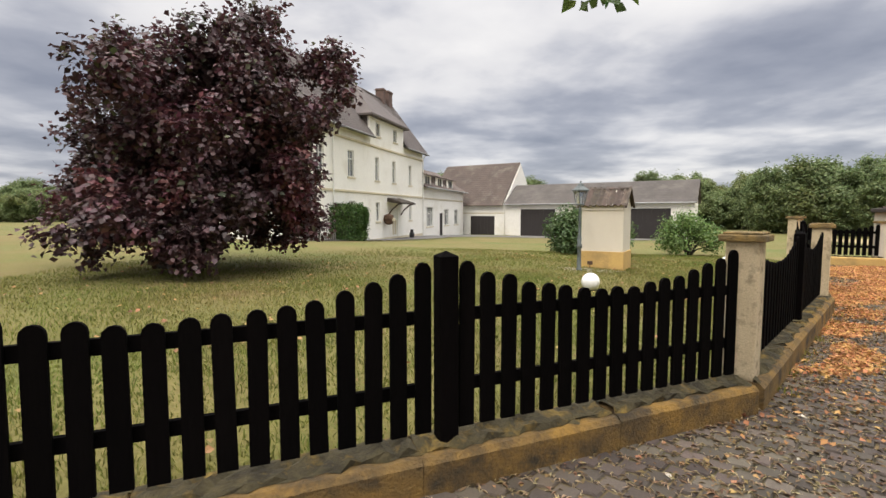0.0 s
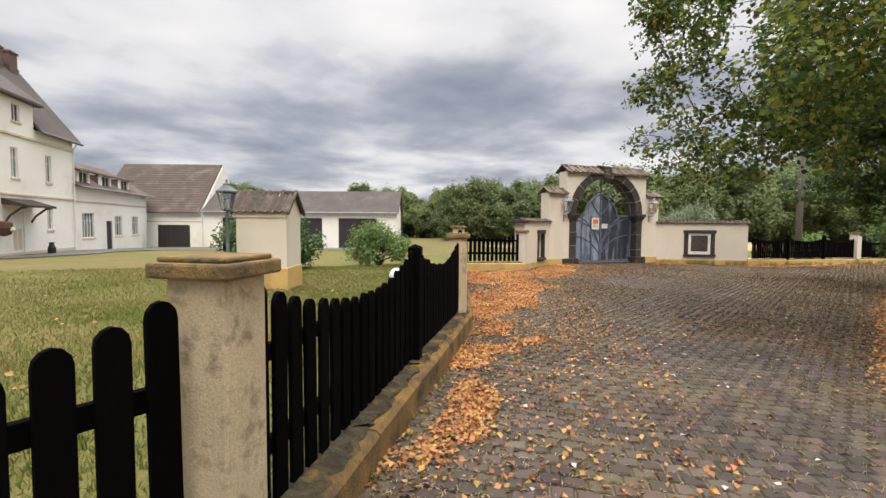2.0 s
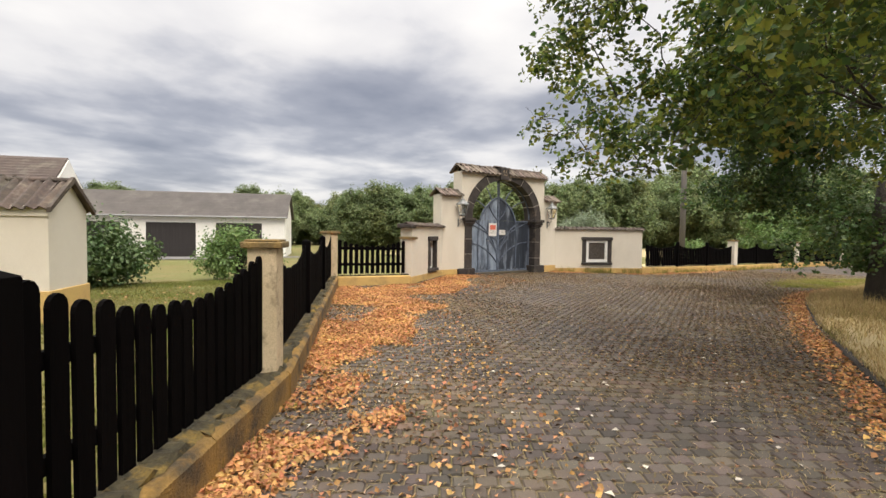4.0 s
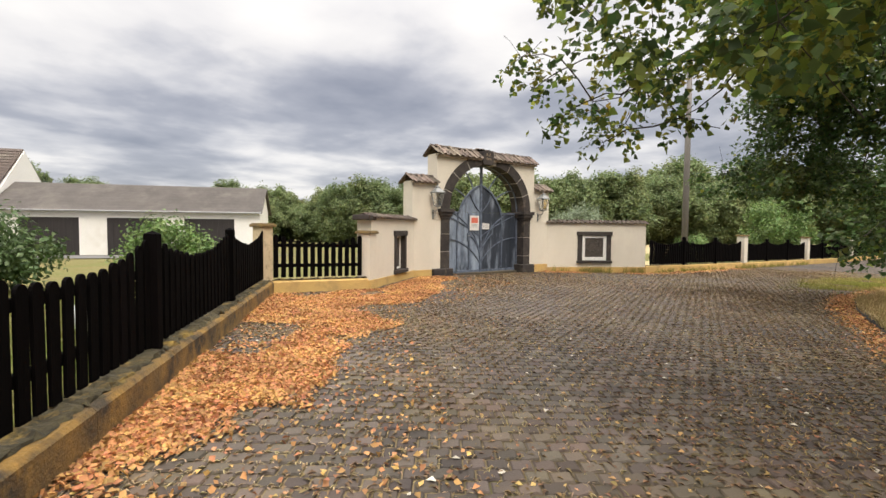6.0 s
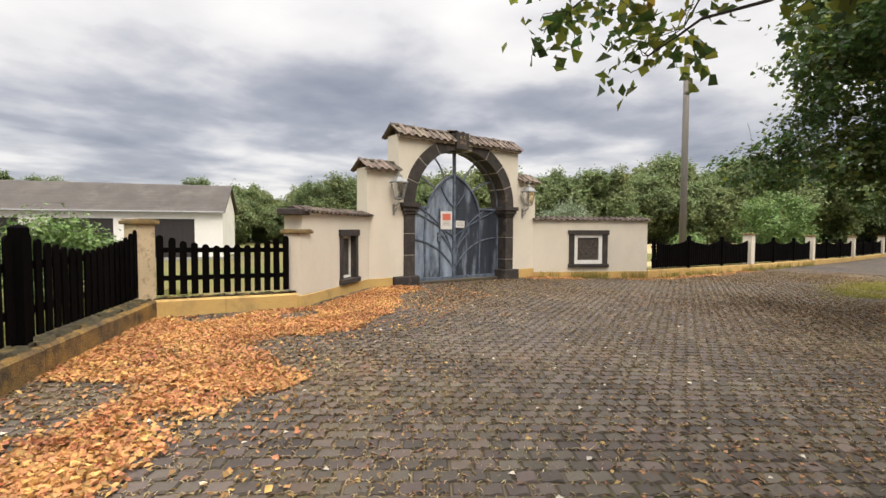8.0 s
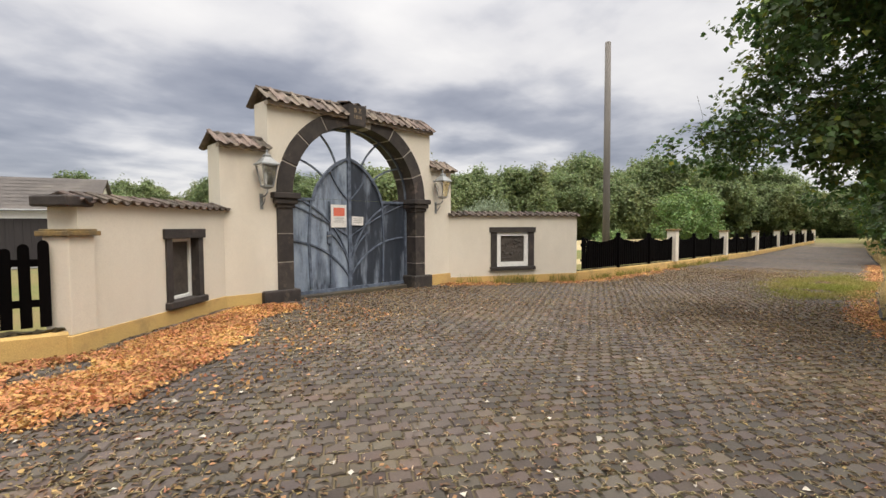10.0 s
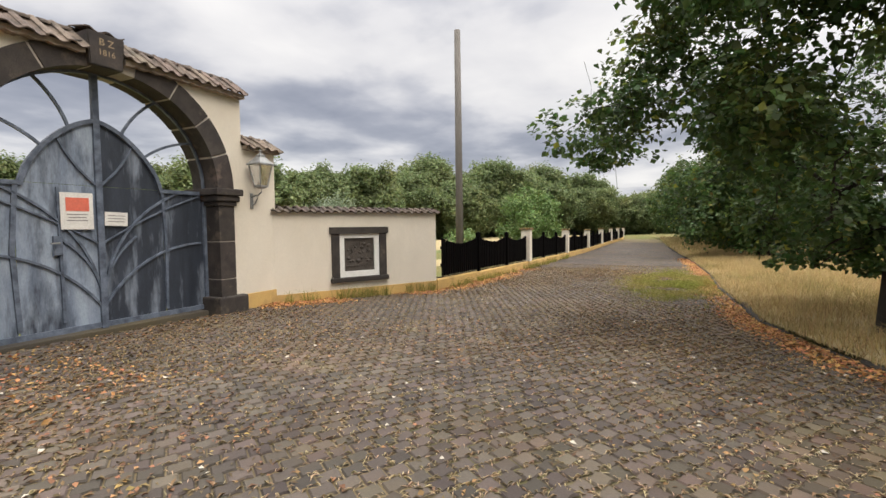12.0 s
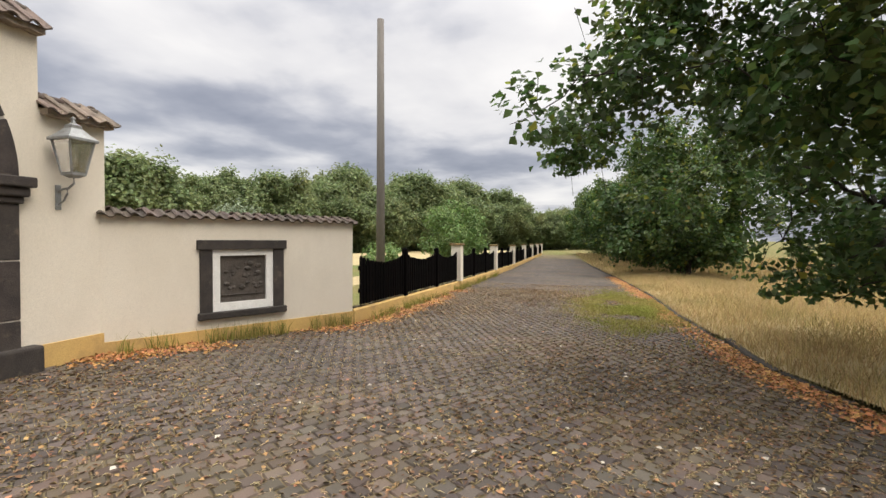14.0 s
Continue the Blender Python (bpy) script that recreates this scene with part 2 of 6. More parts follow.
M_STRAWLITTER = material("dead_grass_straw", (0.42, 0.33, 0.20), (0.28, 0.20, 0.11), 0.9, 1.1, 40, 0.0, island=0.5)
M_LEAFWHITE = material("bleached_leaf", (0.60, 0.54, 0.45), (0.46, 0.41, 0.33), 0.8, 1.4, 40, 0.0, island=0.2)
M_LINDEN = material("linden_leaf", (0.078, 0.135, 0.034), (0.050, 0.094, 0.026), 0.55, 0.5, 9, 0.0, island=0.45, translucent=0.45, stain=(0.13, 0.125, 0.022), stain_scale=0.55, stain_amount=0.25)
M_LINDENY = material("turning_linden_leaf", (0.25, 0.27, 0.045), (0.16, 0.22, 0.04), 0.55, 0.5, 9, 0.0, island=0.5, translucent=0.5, stain=(0.26, 0.165, 0.022), stain_scale=0.8, stain_amount=0.2)
M_BEECH = material("purple_beech_leaf", (0.085, 0.030, 0.036), (0.055, 0.034, 0.036), 0.5, 0.4, 9, 0.0, island=0.5, translucent=0.25, stain=(0.17, 0.042, 0.048), stain_scale=0.5, stain_amount=0.3)
M_BEECHG = material("green_low_beech_leaf", (0.055, 0.070, 0.028), (0.075, 0.05, 0.03), 0.55, 0.6, 9, 0.0, island=0.4, translucent=0.3)
# Far leaf green, paled and greyed in the colour itself for distance haze.
M_HAZYFOREST = material("hazy_forest_leaf", (0.20, 0.25, 0.105), (0.15, 0.20, 0.085), 0.65, 0.12, 9, 0.0, island=0.45, translucent=0.42, stain=(0.20, 0.21, 0.075), stain_scale=0.10, stain_amount=0.4)
M_SHRUB = material("shrub_leaf", (0.12, 0.20, 0.050), (0.15, 0.23, 0.07), 0.6, 0.8, 9, 0.0, island=0.4, translucent=0.3)
M_DROOP = material("drooping_shrub_leaf", (0.055, 0.10, 0.030), (0.08, 0.13, 0.04), 0.6, 0.8, 9, 0.0, island=0.4, translucent=0.3)
M_HEDGE = material("hedge_leaf", (0.048, 0.105, 0.018), (0.07, 0.13, 0.025), 0.6, 0.8, 9, 0.0, island=0.45, translucent=0.25)
M_WILLOW = material("silver_willow_leaf", (0.25, 0.30, 0.20), (0.19, 0.24, 0.15), 0.7, 0.6, 9, 0.0, island=0.35, translucent=0.25)
M_BARK = material("tree_bark", (0.048, 0.038, 0.030), (0.030, 0.025, 0.020), 0.95, 4.0, 40, 0.9, stretch=(1, 1, 0.25), dist=0.03)
M_POLE = material("grey_weathered_pole", (0.16, 0.145, 0.13), (0.11, 0.10, 0.09), 0.9, 3.0, 60, 0.4, stretch=(1, 1, 0.06), dist=0.006)
M_KERB = material("dark_kerb_stone", (0.038, 0.030, 0.024), (0.022, 0.018, 0.015), 0.95, 4.0, 50, 0.6, dist=0.01, rand=0.2)
M_GRAVEL = material("courtyard_asphalt", (0.15, 0.14, 0.13), (0.11, 0.105, 0.10), 0.95, 0.5, 50, 0.4)
M_FIELD = material("far_stubble_field", (0.40, 0.31, 0.165), (0.30, 0.24, 0.12), 1.0, 0.05, 3, 0.3)
M_BLACK = material("black_metal", (0.012, 0.012, 0.012), None, 0.5, 6.0, 60, 0.1)
M_RUST = material("rusty_iron", (0.11, 0.06, 0.035), (0.07, 0.04, 0.025), 0.9, 9.0, 60, 0.4)


def glass(name, tint=(0.9, 0.93, 0.95)):
    m = bpy.data.materials.new(name)
    m.use_nodes = True
    b = m.node_tree.nodes["Principled BSDF"]
    b.inputs["Base Color"].default_value = (*tint, 1)
    b.inputs["Roughness"].default_value = 0.03
    b.inputs["Transmission Weight"].default_value = 1.0
    b.inputs["IOR"].default_value = 1.45
    return m


M_GLASS = glass("window_glass")


# ---------------------------------------------------------------- mesh helpers
def box(bm, x0, x1, y0, y1, z0, z1, bevel=0.0):
    b = bm if not bevel else bmesh.new()
    vs = [b.verts.new((x, y, z)) for z in (z0, z1) for y in (y0, y1) for x in (x0, x1)]
    for f in ((0, 2, 3, 1), (4, 5, 7, 6), (0, 1, 5, 4), (2, 6, 7, 3), (0, 4, 6, 2), (1, 3, 7, 5)):
        b.faces.new([vs[i] for i in f])
    if bevel:
        bmesh.ops.bevel(b, geom=list(b.edges), offset=bevel, segments=2, affect="EDGES", profile=0.5)
        append(bm, b)
    return bm


def append(bm, other, m=None):
    """Moves the faces of other into bm."""
    mp = {}
    for v in other.verts:
        mp[v] = bm.verts.new(m @ v.co if m else v.co)
    for f in other.faces:
        bm.faces.new([mp[v] for v in f.verts])
    other.free()
    return bm


def prism(bm, pts, a0, a1, axis="y"):
    """A polygon given in a plane, drawn out along the third axis."""
    def at(p, q, a):
        return (p, a, q) if axis == "y" else ((p, q, a) if axis == "z" else (a, p, q))
    lo = [bm.verts.new(at(p, q, a0)) for p, q in pts]
    hi = [bm.verts.new(at(p, q, a1)) for p, q in pts]
    bm.faces.new(lo)
    bm.faces.new(hi[::-1])
    for i in range(len(pts)):
        j = (i + 1) % len(pts)
        bm.faces.new((lo[j], lo[i], hi[i], hi[j]))
    return bm


def tube(bm, pts, radii, segs=8, caps=True):
    pts = [Vector(p) for p in pts]
    rings = []
    for i, p in enumerate(pts):
        d = (pts[min(i + 1, len(pts) - 1)] - pts[max(i - 1, 0)]).normalized()
        a = d.orthogonal().normalized() if abs(d.z) > 0.95 else d.cross(Vector((0, 0, 1))).normalized()
        b = d.cross(a)
        r = radii[i] if isinstance(radii, (list, tuple)) else radii
        rings.append([bm.verts.new(p + (a * math.cos(k * math.tau / segs) + b * math.sin(k * math.tau / segs)) * r) for k in range(segs)])
    for r0, r1 in zip(rings, rings[1:]):
        for k in range(segs):
            bm.faces.new((r0[k], r0[(k + 1) % segs], r1[(k + 1) % segs], r1[k]))
    if caps:
        bm.faces.new(rings[0][::-1])
        bm.faces.new(rings[-1])
    return bm


def lathe(bm, prof, segs=16, cx=0, cy=0, twist=0.0):
    rings = []
    for r, z in prof:
        rings.append([bm.verts.new((cx + r * math.cos(twist + k * math.tau / segs), cy + r * math.sin(twist + k * math.tau / segs), z)) for k in range(segs)])
    for r0, r1 in zip(rings, rings[1:]):
        for k in range(segs):
            bm.faces.new((r0[k], r0[(k + 1) % segs], r1[(k + 1) % segs], r1[k]))
    bm.faces.new(rings[0][::-1])
    bm.faces.new(rings[-1])
    return bm


def mesh_of(name, bm, mat, smooth=False):
    bmesh.ops.recalc_face_normals(bm, faces=bm.faces)
    me = bpy.data.meshes.new(name)
    bm.to_mesh(me)
    bm.free()
    me.materials.append(mat)
    if smooth:
        me.shade_smooth()
    return me


def part(name, bm, mat, parent, label="", m=None, smooth=False):
    """One mesh object under a thing or a part; bm may be a finished mesh."""
    me = bm if isinstance(bm, bpy.types.Mesh) else mesh_of(name, bm, mat, smooth)
    ob = new(name, me)
    ob.parent = parent
    if m is not None:
        ob.matrix_basis = m
    return tagged(ob, label)


def thing(name, label, category, m=None, group="", kind=""):
    ob = new(name)
    if m is not None:
        ob.matrix_basis = m
    return tagged(ob, label, category, group, kind)


def solid(name, bm, mat, label, category, m=None, group="", kind="", smooth=False):
    ob = new(name, bm if isinstance(bm, bpy.types.Mesh) else mesh_of(name, bm, mat, smooth))
    if m is not None:
        ob.matrix_basis = m
    return tagged(ob, label, category, group, kind)


def soup(name, verts, faces, mat):
    me = bpy.data.meshes.new(name)
    me.from_pydata(verts, [], faces)
    me.materials.append(mat)
    return me


def leaf_mesh(name, pos, size, mat, rng, facing=None, flat=0.0, aspect=0.62, jitter=0.5):
    """One small folded leaf of four corners at each place; flat 1 lays them down."""
    n = len(pos)
    nor = rng.normal(size=(n, 3))
    if facing is not None:
        nor = nor * jitter + facing
    nor[:, 2] += flat * 4
    nor /= np.linalg.norm(nor, axis=1, keepdims=True) + 1e-9
    d = rng.normal(size=(n, 3))
    d -= nor * (d * nor).sum(1, keepdims=True)
    d /= np.linalg.norm(d, axis=1, keepdims=True) + 1e-9
    s = np.cross(nor, d)
    L = (size * rng.uniform(0.65, 1.3, n))[:, None]
    fold = nor * L * rng.uniform(0.05, 0.28, n)[:, None]
    a = pos - d * L * 0.5
    c = pos + d * L * 0.5
    b = pos + s * L * aspect * 0.5 + fold - d * L * 0.08
    e = pos - s * L * aspect * 0.5 + fold - d * L * 0.08
    v = np.stack((a, b, c, e), 1).reshape(-1, 3)
    me = bpy.data.meshes.new(name)
    me.vertices.add(4 * n)
    me.vertices.foreach_set("co", v.astype(np.float32).ravel())
    i = np.arange(n)[:, None] * 4
    tri = np.concatenate((i + [0, 1, 2], i + [0, 2, 3]), 1).reshape(-1)
    me.loops.add(6 * n)
    me.loops.foreach_set("vertex_index", tri.astype(np.int32))
    me.polygons.add(2 * n)
    me.polygons.foreach_set("loop_start", (np.arange(2 * n) * 3).astype(np.int32))
    me.update(calc_edges=True)
    me.materials.append(mat)
    return me


def blade_mesh(name, pos, height, mat, rng, width=0.006, lean=0.35):
    """Grass: one bent tapering blade of three faces at each place."""
    n = len(pos)
    a = rng.uniform(0, math.tau, n)
    side = np.stack((np.cos(a), np.sin(a), np.zeros(n)), 1)
    b = rng.uniform(0, math.tau, n)
    out = np.stack((np.cos(b), np.sin(b), np.zeros(n)), 1) * rng.uniform(0, lean, n)[:, None]
    h = (height * rng.uniform(0.5, 1.25, n))[:, None]
    up_ = np.array([0, 0, 1.0])
    w = width * rng.uniform(0.7, 1.4, n)[:, None]
    mid = pos + up_ * h * 0.55 + out * h * 0.35
    tip = pos + up_ * h * 0.95 + out * h * 1.1
    v = np.stack((pos - side * w, pos + side * w, mid + side * w * 0.7, mid - side * w * 0.7, tip), 1).reshape(-1, 3)
    me = bpy.data.meshes.new(name)
    me.vertices.add(5 * n)
    me.vertices.foreach_set("co", v.astype(np.float32).ravel())
    i = np.arange(n)[:, None] * 5
    tri = np.concatenate((i + [0, 1, 2], i + [0, 2, 3], i + [3, 2, 4]), 1).reshape(-1)
    me.loops.add(9 * n)
    me.loops.foreach_set("vertex_index", tri.astype(np.int32))
    me.polygons.add(3 * n)
    me.polygons.foreach_set("loop_start", (np.arange(3 * n) * 3).astype(np.int32))
    me.update(calc_edges=True)
    me.materials.append(mat)
    return me


# ---------------------------------------------------------------- plan
P1, P2, P3 = Vector((2.36, 3.70)), Vector((6.14, 7.55)), Vector((10.75, 14.22))   # fence pillars
W0, W1 = Vector((13.05, 13.62)), Vector((15.55, 14.95))                            # low wall beside the gate
GO, GA = Vector((16.15, 14.84)), -10.8                                             # gate front, heading
W2, W3 = Vector((20.98, 13.92)), Vector((23.85, 11.55))                            # low wall on its other side
F1, F2 = Vector((31.35, 10.10)), Vector((39.05, 8.72))                             # first pillars of the road fence
Q = Vector((-0.921, -0.389))                                                       # run of the fence behind P1


def smooth(t):
    t = max(0.0, min(1.0, t))
    return t * t * (3 - 2 * t)


def pav(x, y):
    """Height of the paving."""
    return -0.2 - 0.0121 * min(x, 45) + 0.0187 * max(min(y, 20), -8) + 0.10 * smooth((6.5 - x) / 4.0)


def land(x, y):
    """Height of the land: it falls gently from the fence to the courtyard."""
    d = 0.45 * x + 0.89 * y
    z = pav(x, y)
    z -= 0.14 * smooth((d - 5) / 4)
    z += (-0.62 - z) * smooth((d - 11) / 24)
    if d > 37:
        z -= min(d - 37, 15) * 0.038
    return z


FENCE_SIDE = [P1 + Q * 14 , P1, P2, P3, W0, W1, GO, W2, W3, F1, F2, Vector((78, 1.75))]
KERB = [Vector(p) for p in ((78, -2.6), (56, 0.55), (38.7, 2.7), (30, 4.1), (26.2, 4.9), (21.6, 5.6), (19.4, 5.45), (15.5, 4.75), (12.2, 3.9), (9.0, 3.05), (5.0, 0.6), (0, -3.5), (-9, -9))]
PAVED = FENCE_SIDE + KERB


def inside_all(x, y, poly=PAVED):
    """For arrays of x and y: which lie in the polygon."""
    c = np.zeros(len(x), bool)
    j = len(poly) - 1
    for i in range(len(poly)):
        a, b = poly[i], poly[j]
        if a.y != b.y:
            c ^= ((a.y > y) != (b.y > y)) & (x < (b.x - a.x) * (y - a.y) / (b.y - a.y) + a.x)
        j = i
    return c


def edge_all(x, y, line):
    """For arrays of x and y: the distance to a line of points."""
    best = np.full(len(x), 1e9)
    for a, b in zip(line, line[1:]):
        dx, dy = b.x - a.x, b.y - a.y
        t = np.clip(((x - a.x) * dx + (y - a.y) * dy) / (dx * dx + dy * dy), 0, 1)
        best = np.minimum(best, np.hypot(x - a.x - dx * t, y - a.y - dy * t))
    return best


def smooth_all(t):
    t = np.clip(t, 0, 1)
    return t * t * (3 - 2 * t)


def pav_all(x, y):
    return -0.2 - 0.0121 * np.minimum(x, 45) + 0.0187 * np.clip(y, -8, 20) + 0.10 * smooth_all((6.5 - x) / 4.0)


def land_all(x, y):
    d = 0.45 * x + 0.89 * y
    z = pav_all(x, y)
    z = z - 0.14 * smooth_all((d - 5) / 4)
    z = z + (-0.62 - z) * smooth_all((d - 11) / 24)
    return z - 0.038 * np.clip(d - 37, 0, 15)


def patch_all(x, y, s=0.9, o=0.0):
    """Smooth patchy field between 0 and 1, from a few turned waves."""
    x, y = x * s + o, y * s - o * 0.7
    f = np.sin(1.7 * x + 1.1 * np.sin(1.3 * y + o)) + np.sin(2.1 * y + 1.3 * np.sin(1.1 * x)) + 0.6 * np.sin(3.7 * x - 2.9 * y + 1.7 * np.sin(2.3 * y)) + 0.4 * np.sin(6.1 * y + 5.3 * x + 2 * np.sin(3.1 * x))
    return np.clip(0.5 + f / 5.0, 0, 1)


# ---------------------------------------------------------------- ground
def axis(lo, hi, a, b, step, grow=1.35):
    xs = list(np.arange(a, b, step))
    s = step
    x = b
    while x < hi:
        xs.append(x)
        s *= grow
        x += s
    xs.append(hi)
    s, x = step, a
    while x > lo:
        s *= grow
        x -= s
        xs.insert(0, max(x, lo))
    return xs


gx, gy = axis(-1500, 2200, -12, 36, 0.4), axis(-1500, 2200, -10, 30, 0.4)
verts, faces = [], []
GX, GY = (v.ravel() for v in np.meshgrid(gx, gy))
GZ = land_all(GX, GY)
near = (GX > -14) & (GX < 80) & (GY > -12) & (GY < 17) & (inside_all(GX, GY) | (edge_all(GX, GY, PAVED + PAVED[:1]) < 0.45))
GZ = np.where(near, pav_all(GX, GY) - 0.06, GZ)
GZ = np.where((np.abs(GX) > 300) | (np.abs(GY) > 300), -2.0, GZ)
verts = np.stack((GX, GY, GZ), 1).tolist()
nx = len(gx)
for j in range(len(gy) - 1):
    for i in range(nx - 1):
        a = j * nx + i
        faces.append((a, a + 1, a + nx + 1, a + nx))
tagged(new("ground", soup("ground", verts, faces, M_GROUND)), "patchy green and straw-coloured mown lawn and meadow", "ground", kind="structure")

bm = bmesh.new()
vs = [bm.verts.new((p.x, p.y, 0)) for p in PAVED]
bm.faces.new(vs)
bmesh.ops.triangulate(bm, faces=bm.faces)
bmesh.ops.subdivide_edges(bm, edges=bm.edges, cuts=6, use_grid_fill=True)
for v in bm.verts:
    v.co.z = pav(v.co.x, v.co.y) - 0.004
pavement = solid("pavement", bm, M_JOINT, "grey interlocking concrete pavers with weedy soil-filled joints", "pavement", kind="structure")

# courtyard drive in front of the house and the sheds
bm = bmesh.new()
yard = [(-9.5, 27.5), (-5.6, 33.6), (-1.95, 44.6), (2.5, 58.2), (7.0, 56.2), (24.5, 45.6), (26, 40), (15, 38.5), (9, 43.0), (3.4, 44.6), (-2.2, 36.2), (-6.6, 26.5)]
vs = [bm.verts.new((x, y, 0)) for x, y in yard]
bm.faces.new(vs)
bmesh.ops.triangulate(bm, faces=bm.faces)
bmesh.ops.subdivide_edges(bm, edges=bm.edges, cuts=8, use_grid_fill=True)
for v in bm.verts:
    v.co.z = land(v.co.x, v.co.y) + 0.05
solid("road", bm, M_GRAVEL, "grey gravelled courtyard drive before the house", "drive", kind="structure")


# ---------------------------------------------------------------- fences
def picket_mesh():
    bm = bmesh.new()
    w, r = 0.048, 0.05
    pts = [(-w, 0), (w, 0), (w, 0.94)]
    pts += [(w * math.cos(a), 0.94 + 0.06 * math.sin(a)) for a in (0.5, 1.05, math.pi / 2, 2.09, 2.64)]
    pts += [(-w, 0.94)]
    prism(bm, pts, -0.012, 0.012)
    return mesh_of("picket", bm, M_BLACKWOOD)


PICKET = picket_mesh()
bm = box(bmesh.new(), -0.5, 0.5, -0.016, 0.016, -0.033, 0.033)
RAIL = mesh_of("rail", bm, M_BLACKWOOD)


def post_mesh():
    bm = bmesh.new()
    s = 0.052
    box(bm, -s, s, -s, s, 0, 1.0, 0.006)
    bm2 = bmesh.new()
    v = [bm2.verts.new(c) for c in ((-s, -s, 1.0), (s, -s, 1.0), (s, s, 1.0), (-s, s, 1.0), (0, 0, 1.028))]
    for k in range(4):
        bm2.faces.new((v[k], v[(k + 1) % 4], v[4]))
    append(bm, bm2)
    return mesh_of("fence_post", bm, M_BLACKWOOD)


POST = post_mesh()


def fence_run(a, b, group, label="black-stained picket fence with rounded pickets and sagging bays"):
    d = b - a
    return thing("picket_fence", label, "fence", pose(a.x, a.y, 0, 0, 0, math.degrees(math.atan2(d.y, d.x))), group)


def panel(t, x0, x1, za, zb, n, sag=0.19, tall=1.0, low=0.06):
    """A bay of the fence t from x0 to x1: pickets in front of two rails, its top edge sagging between the ends."""
    ln = x1 - x0
    for k in range(n):
        f = (k + 0.5) / n
        z = za + (zb - za) * f
        e = 2 * f - 1
        h = tall - low - sag * (1 - e * e)
        h += random.uniform(-0.012, 0.012)
        p = part("picket", PICKET, None, t, m=pose(x0 + f * ln, -0.03, z + low, 0, random.uniform(-0.7, 0.7), random.uniform(-1.5, 1.5)))
        p.scale = (1, 1, h)
    slope = math.degrees(math.atan2(zb - za, ln))
    for h in (0.31, 0.735):
        r = part("rail", RAIL, None, t, m=pose((x0 + x1) / 2, 0.0, (za + zb) / 2 + h, 0, -slope, 0))
        r.scale = (ln - 0.06, 1, 1.15)


def post(t, x, z, h=1.07):
    o = part("fence_post", POST, None, t, "square black post with pointed top", m=pose(x, -0.035, z))
    o.scale = (1.1, 1.1, h)
    return o


def pillar(p, z, ang, group, h=1.17, w=0.125, mat=None):
    t = thing("fence_pillar", "cream-rendered fence pillar with mossy projecting cap", "pillar", pose(p.x, p.y, z, 0, 0, ang), group)
    bm = box(bmesh.new(), -w, w, -w, w, 0, h - 0.055, 0.012)
    part("shaft", bm, mat or M_PILLAR, t)
    bm = box(bmesh.new(), -w - 0.045, w + 0.045, -w - 0.045, w + 0.045, h - 0.055, h, 0.01)
    box(bm, -w - 0.02, w + 0.02, -w - 0.02, w + 0.02, h, h + 0.02, 0.008)
    part("cap", bm, M_CAP, t, "moss-grown projecting cap slab")
    return t


def plinth(pts, name, label, top=0.27, width=0.20, step=1.3, mat=None, cope=None, reach=0.10):
    """Fence footing along a line, its front face at reach: ochre front, mossy uneven top."""
    t = thing(name, label, "plinth", kind="structure")
    for a, b in zip(pts, pts[1:]):
        d = b - a
        n = max(1, round(d.length / step))
        nrm = Vector((-d.y, d.x)).normalized()
        for k in range(n):
            p, q = a + d * (k / n), a + d * ((k + 1) / n - 0.004 / d.length)
            f = bmesh.new()
            v = []
            up_ = random.uniform(-0.008, 0.008)
            for e, c in ((0, p), (1, q)):
                zb, zt = pav(c.x, c.y), ztop(c, top)
                for off, z in ((-reach, zb - 0.25), (-reach, zt - 0.03 + up_), (-reach + 0.03, zt + up_), (width / 2, zt + 0.004 + up_), (width / 2, zb - 0.25)):
                    v.append(f.verts.new((c.x + nrm.x * off, c.y + nrm.y * off, z)))
            for i in range(5):
                j = (i + 1) % 5
                f.faces.new((v[i], v[j], v[5 + j], v[5 + i]))
            f.faces.new(v[:5])
            f.faces.new(v[5:][::-1])
            part("footing_block", f, mat or M_PLINTH, t)
            f = bmesh.new()
            # moss and dirt lie unevenly along the top
            m = 22
            rows_ = []
            for i in range(m + 1):
                c = p.lerp(q, i / m)
                zb = ztop(c, top) + up_
                rows_.append([f.verts.new((c.x + nrm.x * o, c.y + nrm.y * o, zb + random.uniform(0.0, 0.05) * g + 0.003)) for o, g in ((-reach + 0.06 + random.uniform(-0.03, 0.035), 0.05), (-reach * 0.6 + random.uniform(-0.015, 0.015), 1), (-0.03 + random.uniform(-0.02, 0.02), 1), (0.03, 1), (width / 2 - 0.01, 0.3))])
            for r0, r1 in zip(rows_, rows_[1:]):
                for i in range(4):
                    f.faces.new((r0[i], r0[i + 1], r1[i + 1], r1[i]))
            part("moss_crust", f, cope or M_MOSS, t, "dark moss and dirt crust")
    return t


def off(p, d, s):
    """A point moved sideways (to the left of d) by s."""
    n = Vector((-d.y, d.x)).normalized()
    return p + n * s


def ztop(p, top=0.27):
    return pav(p.x, p.y) + top - 0.055 * smooth((6.2 - p.x) / 3.6)


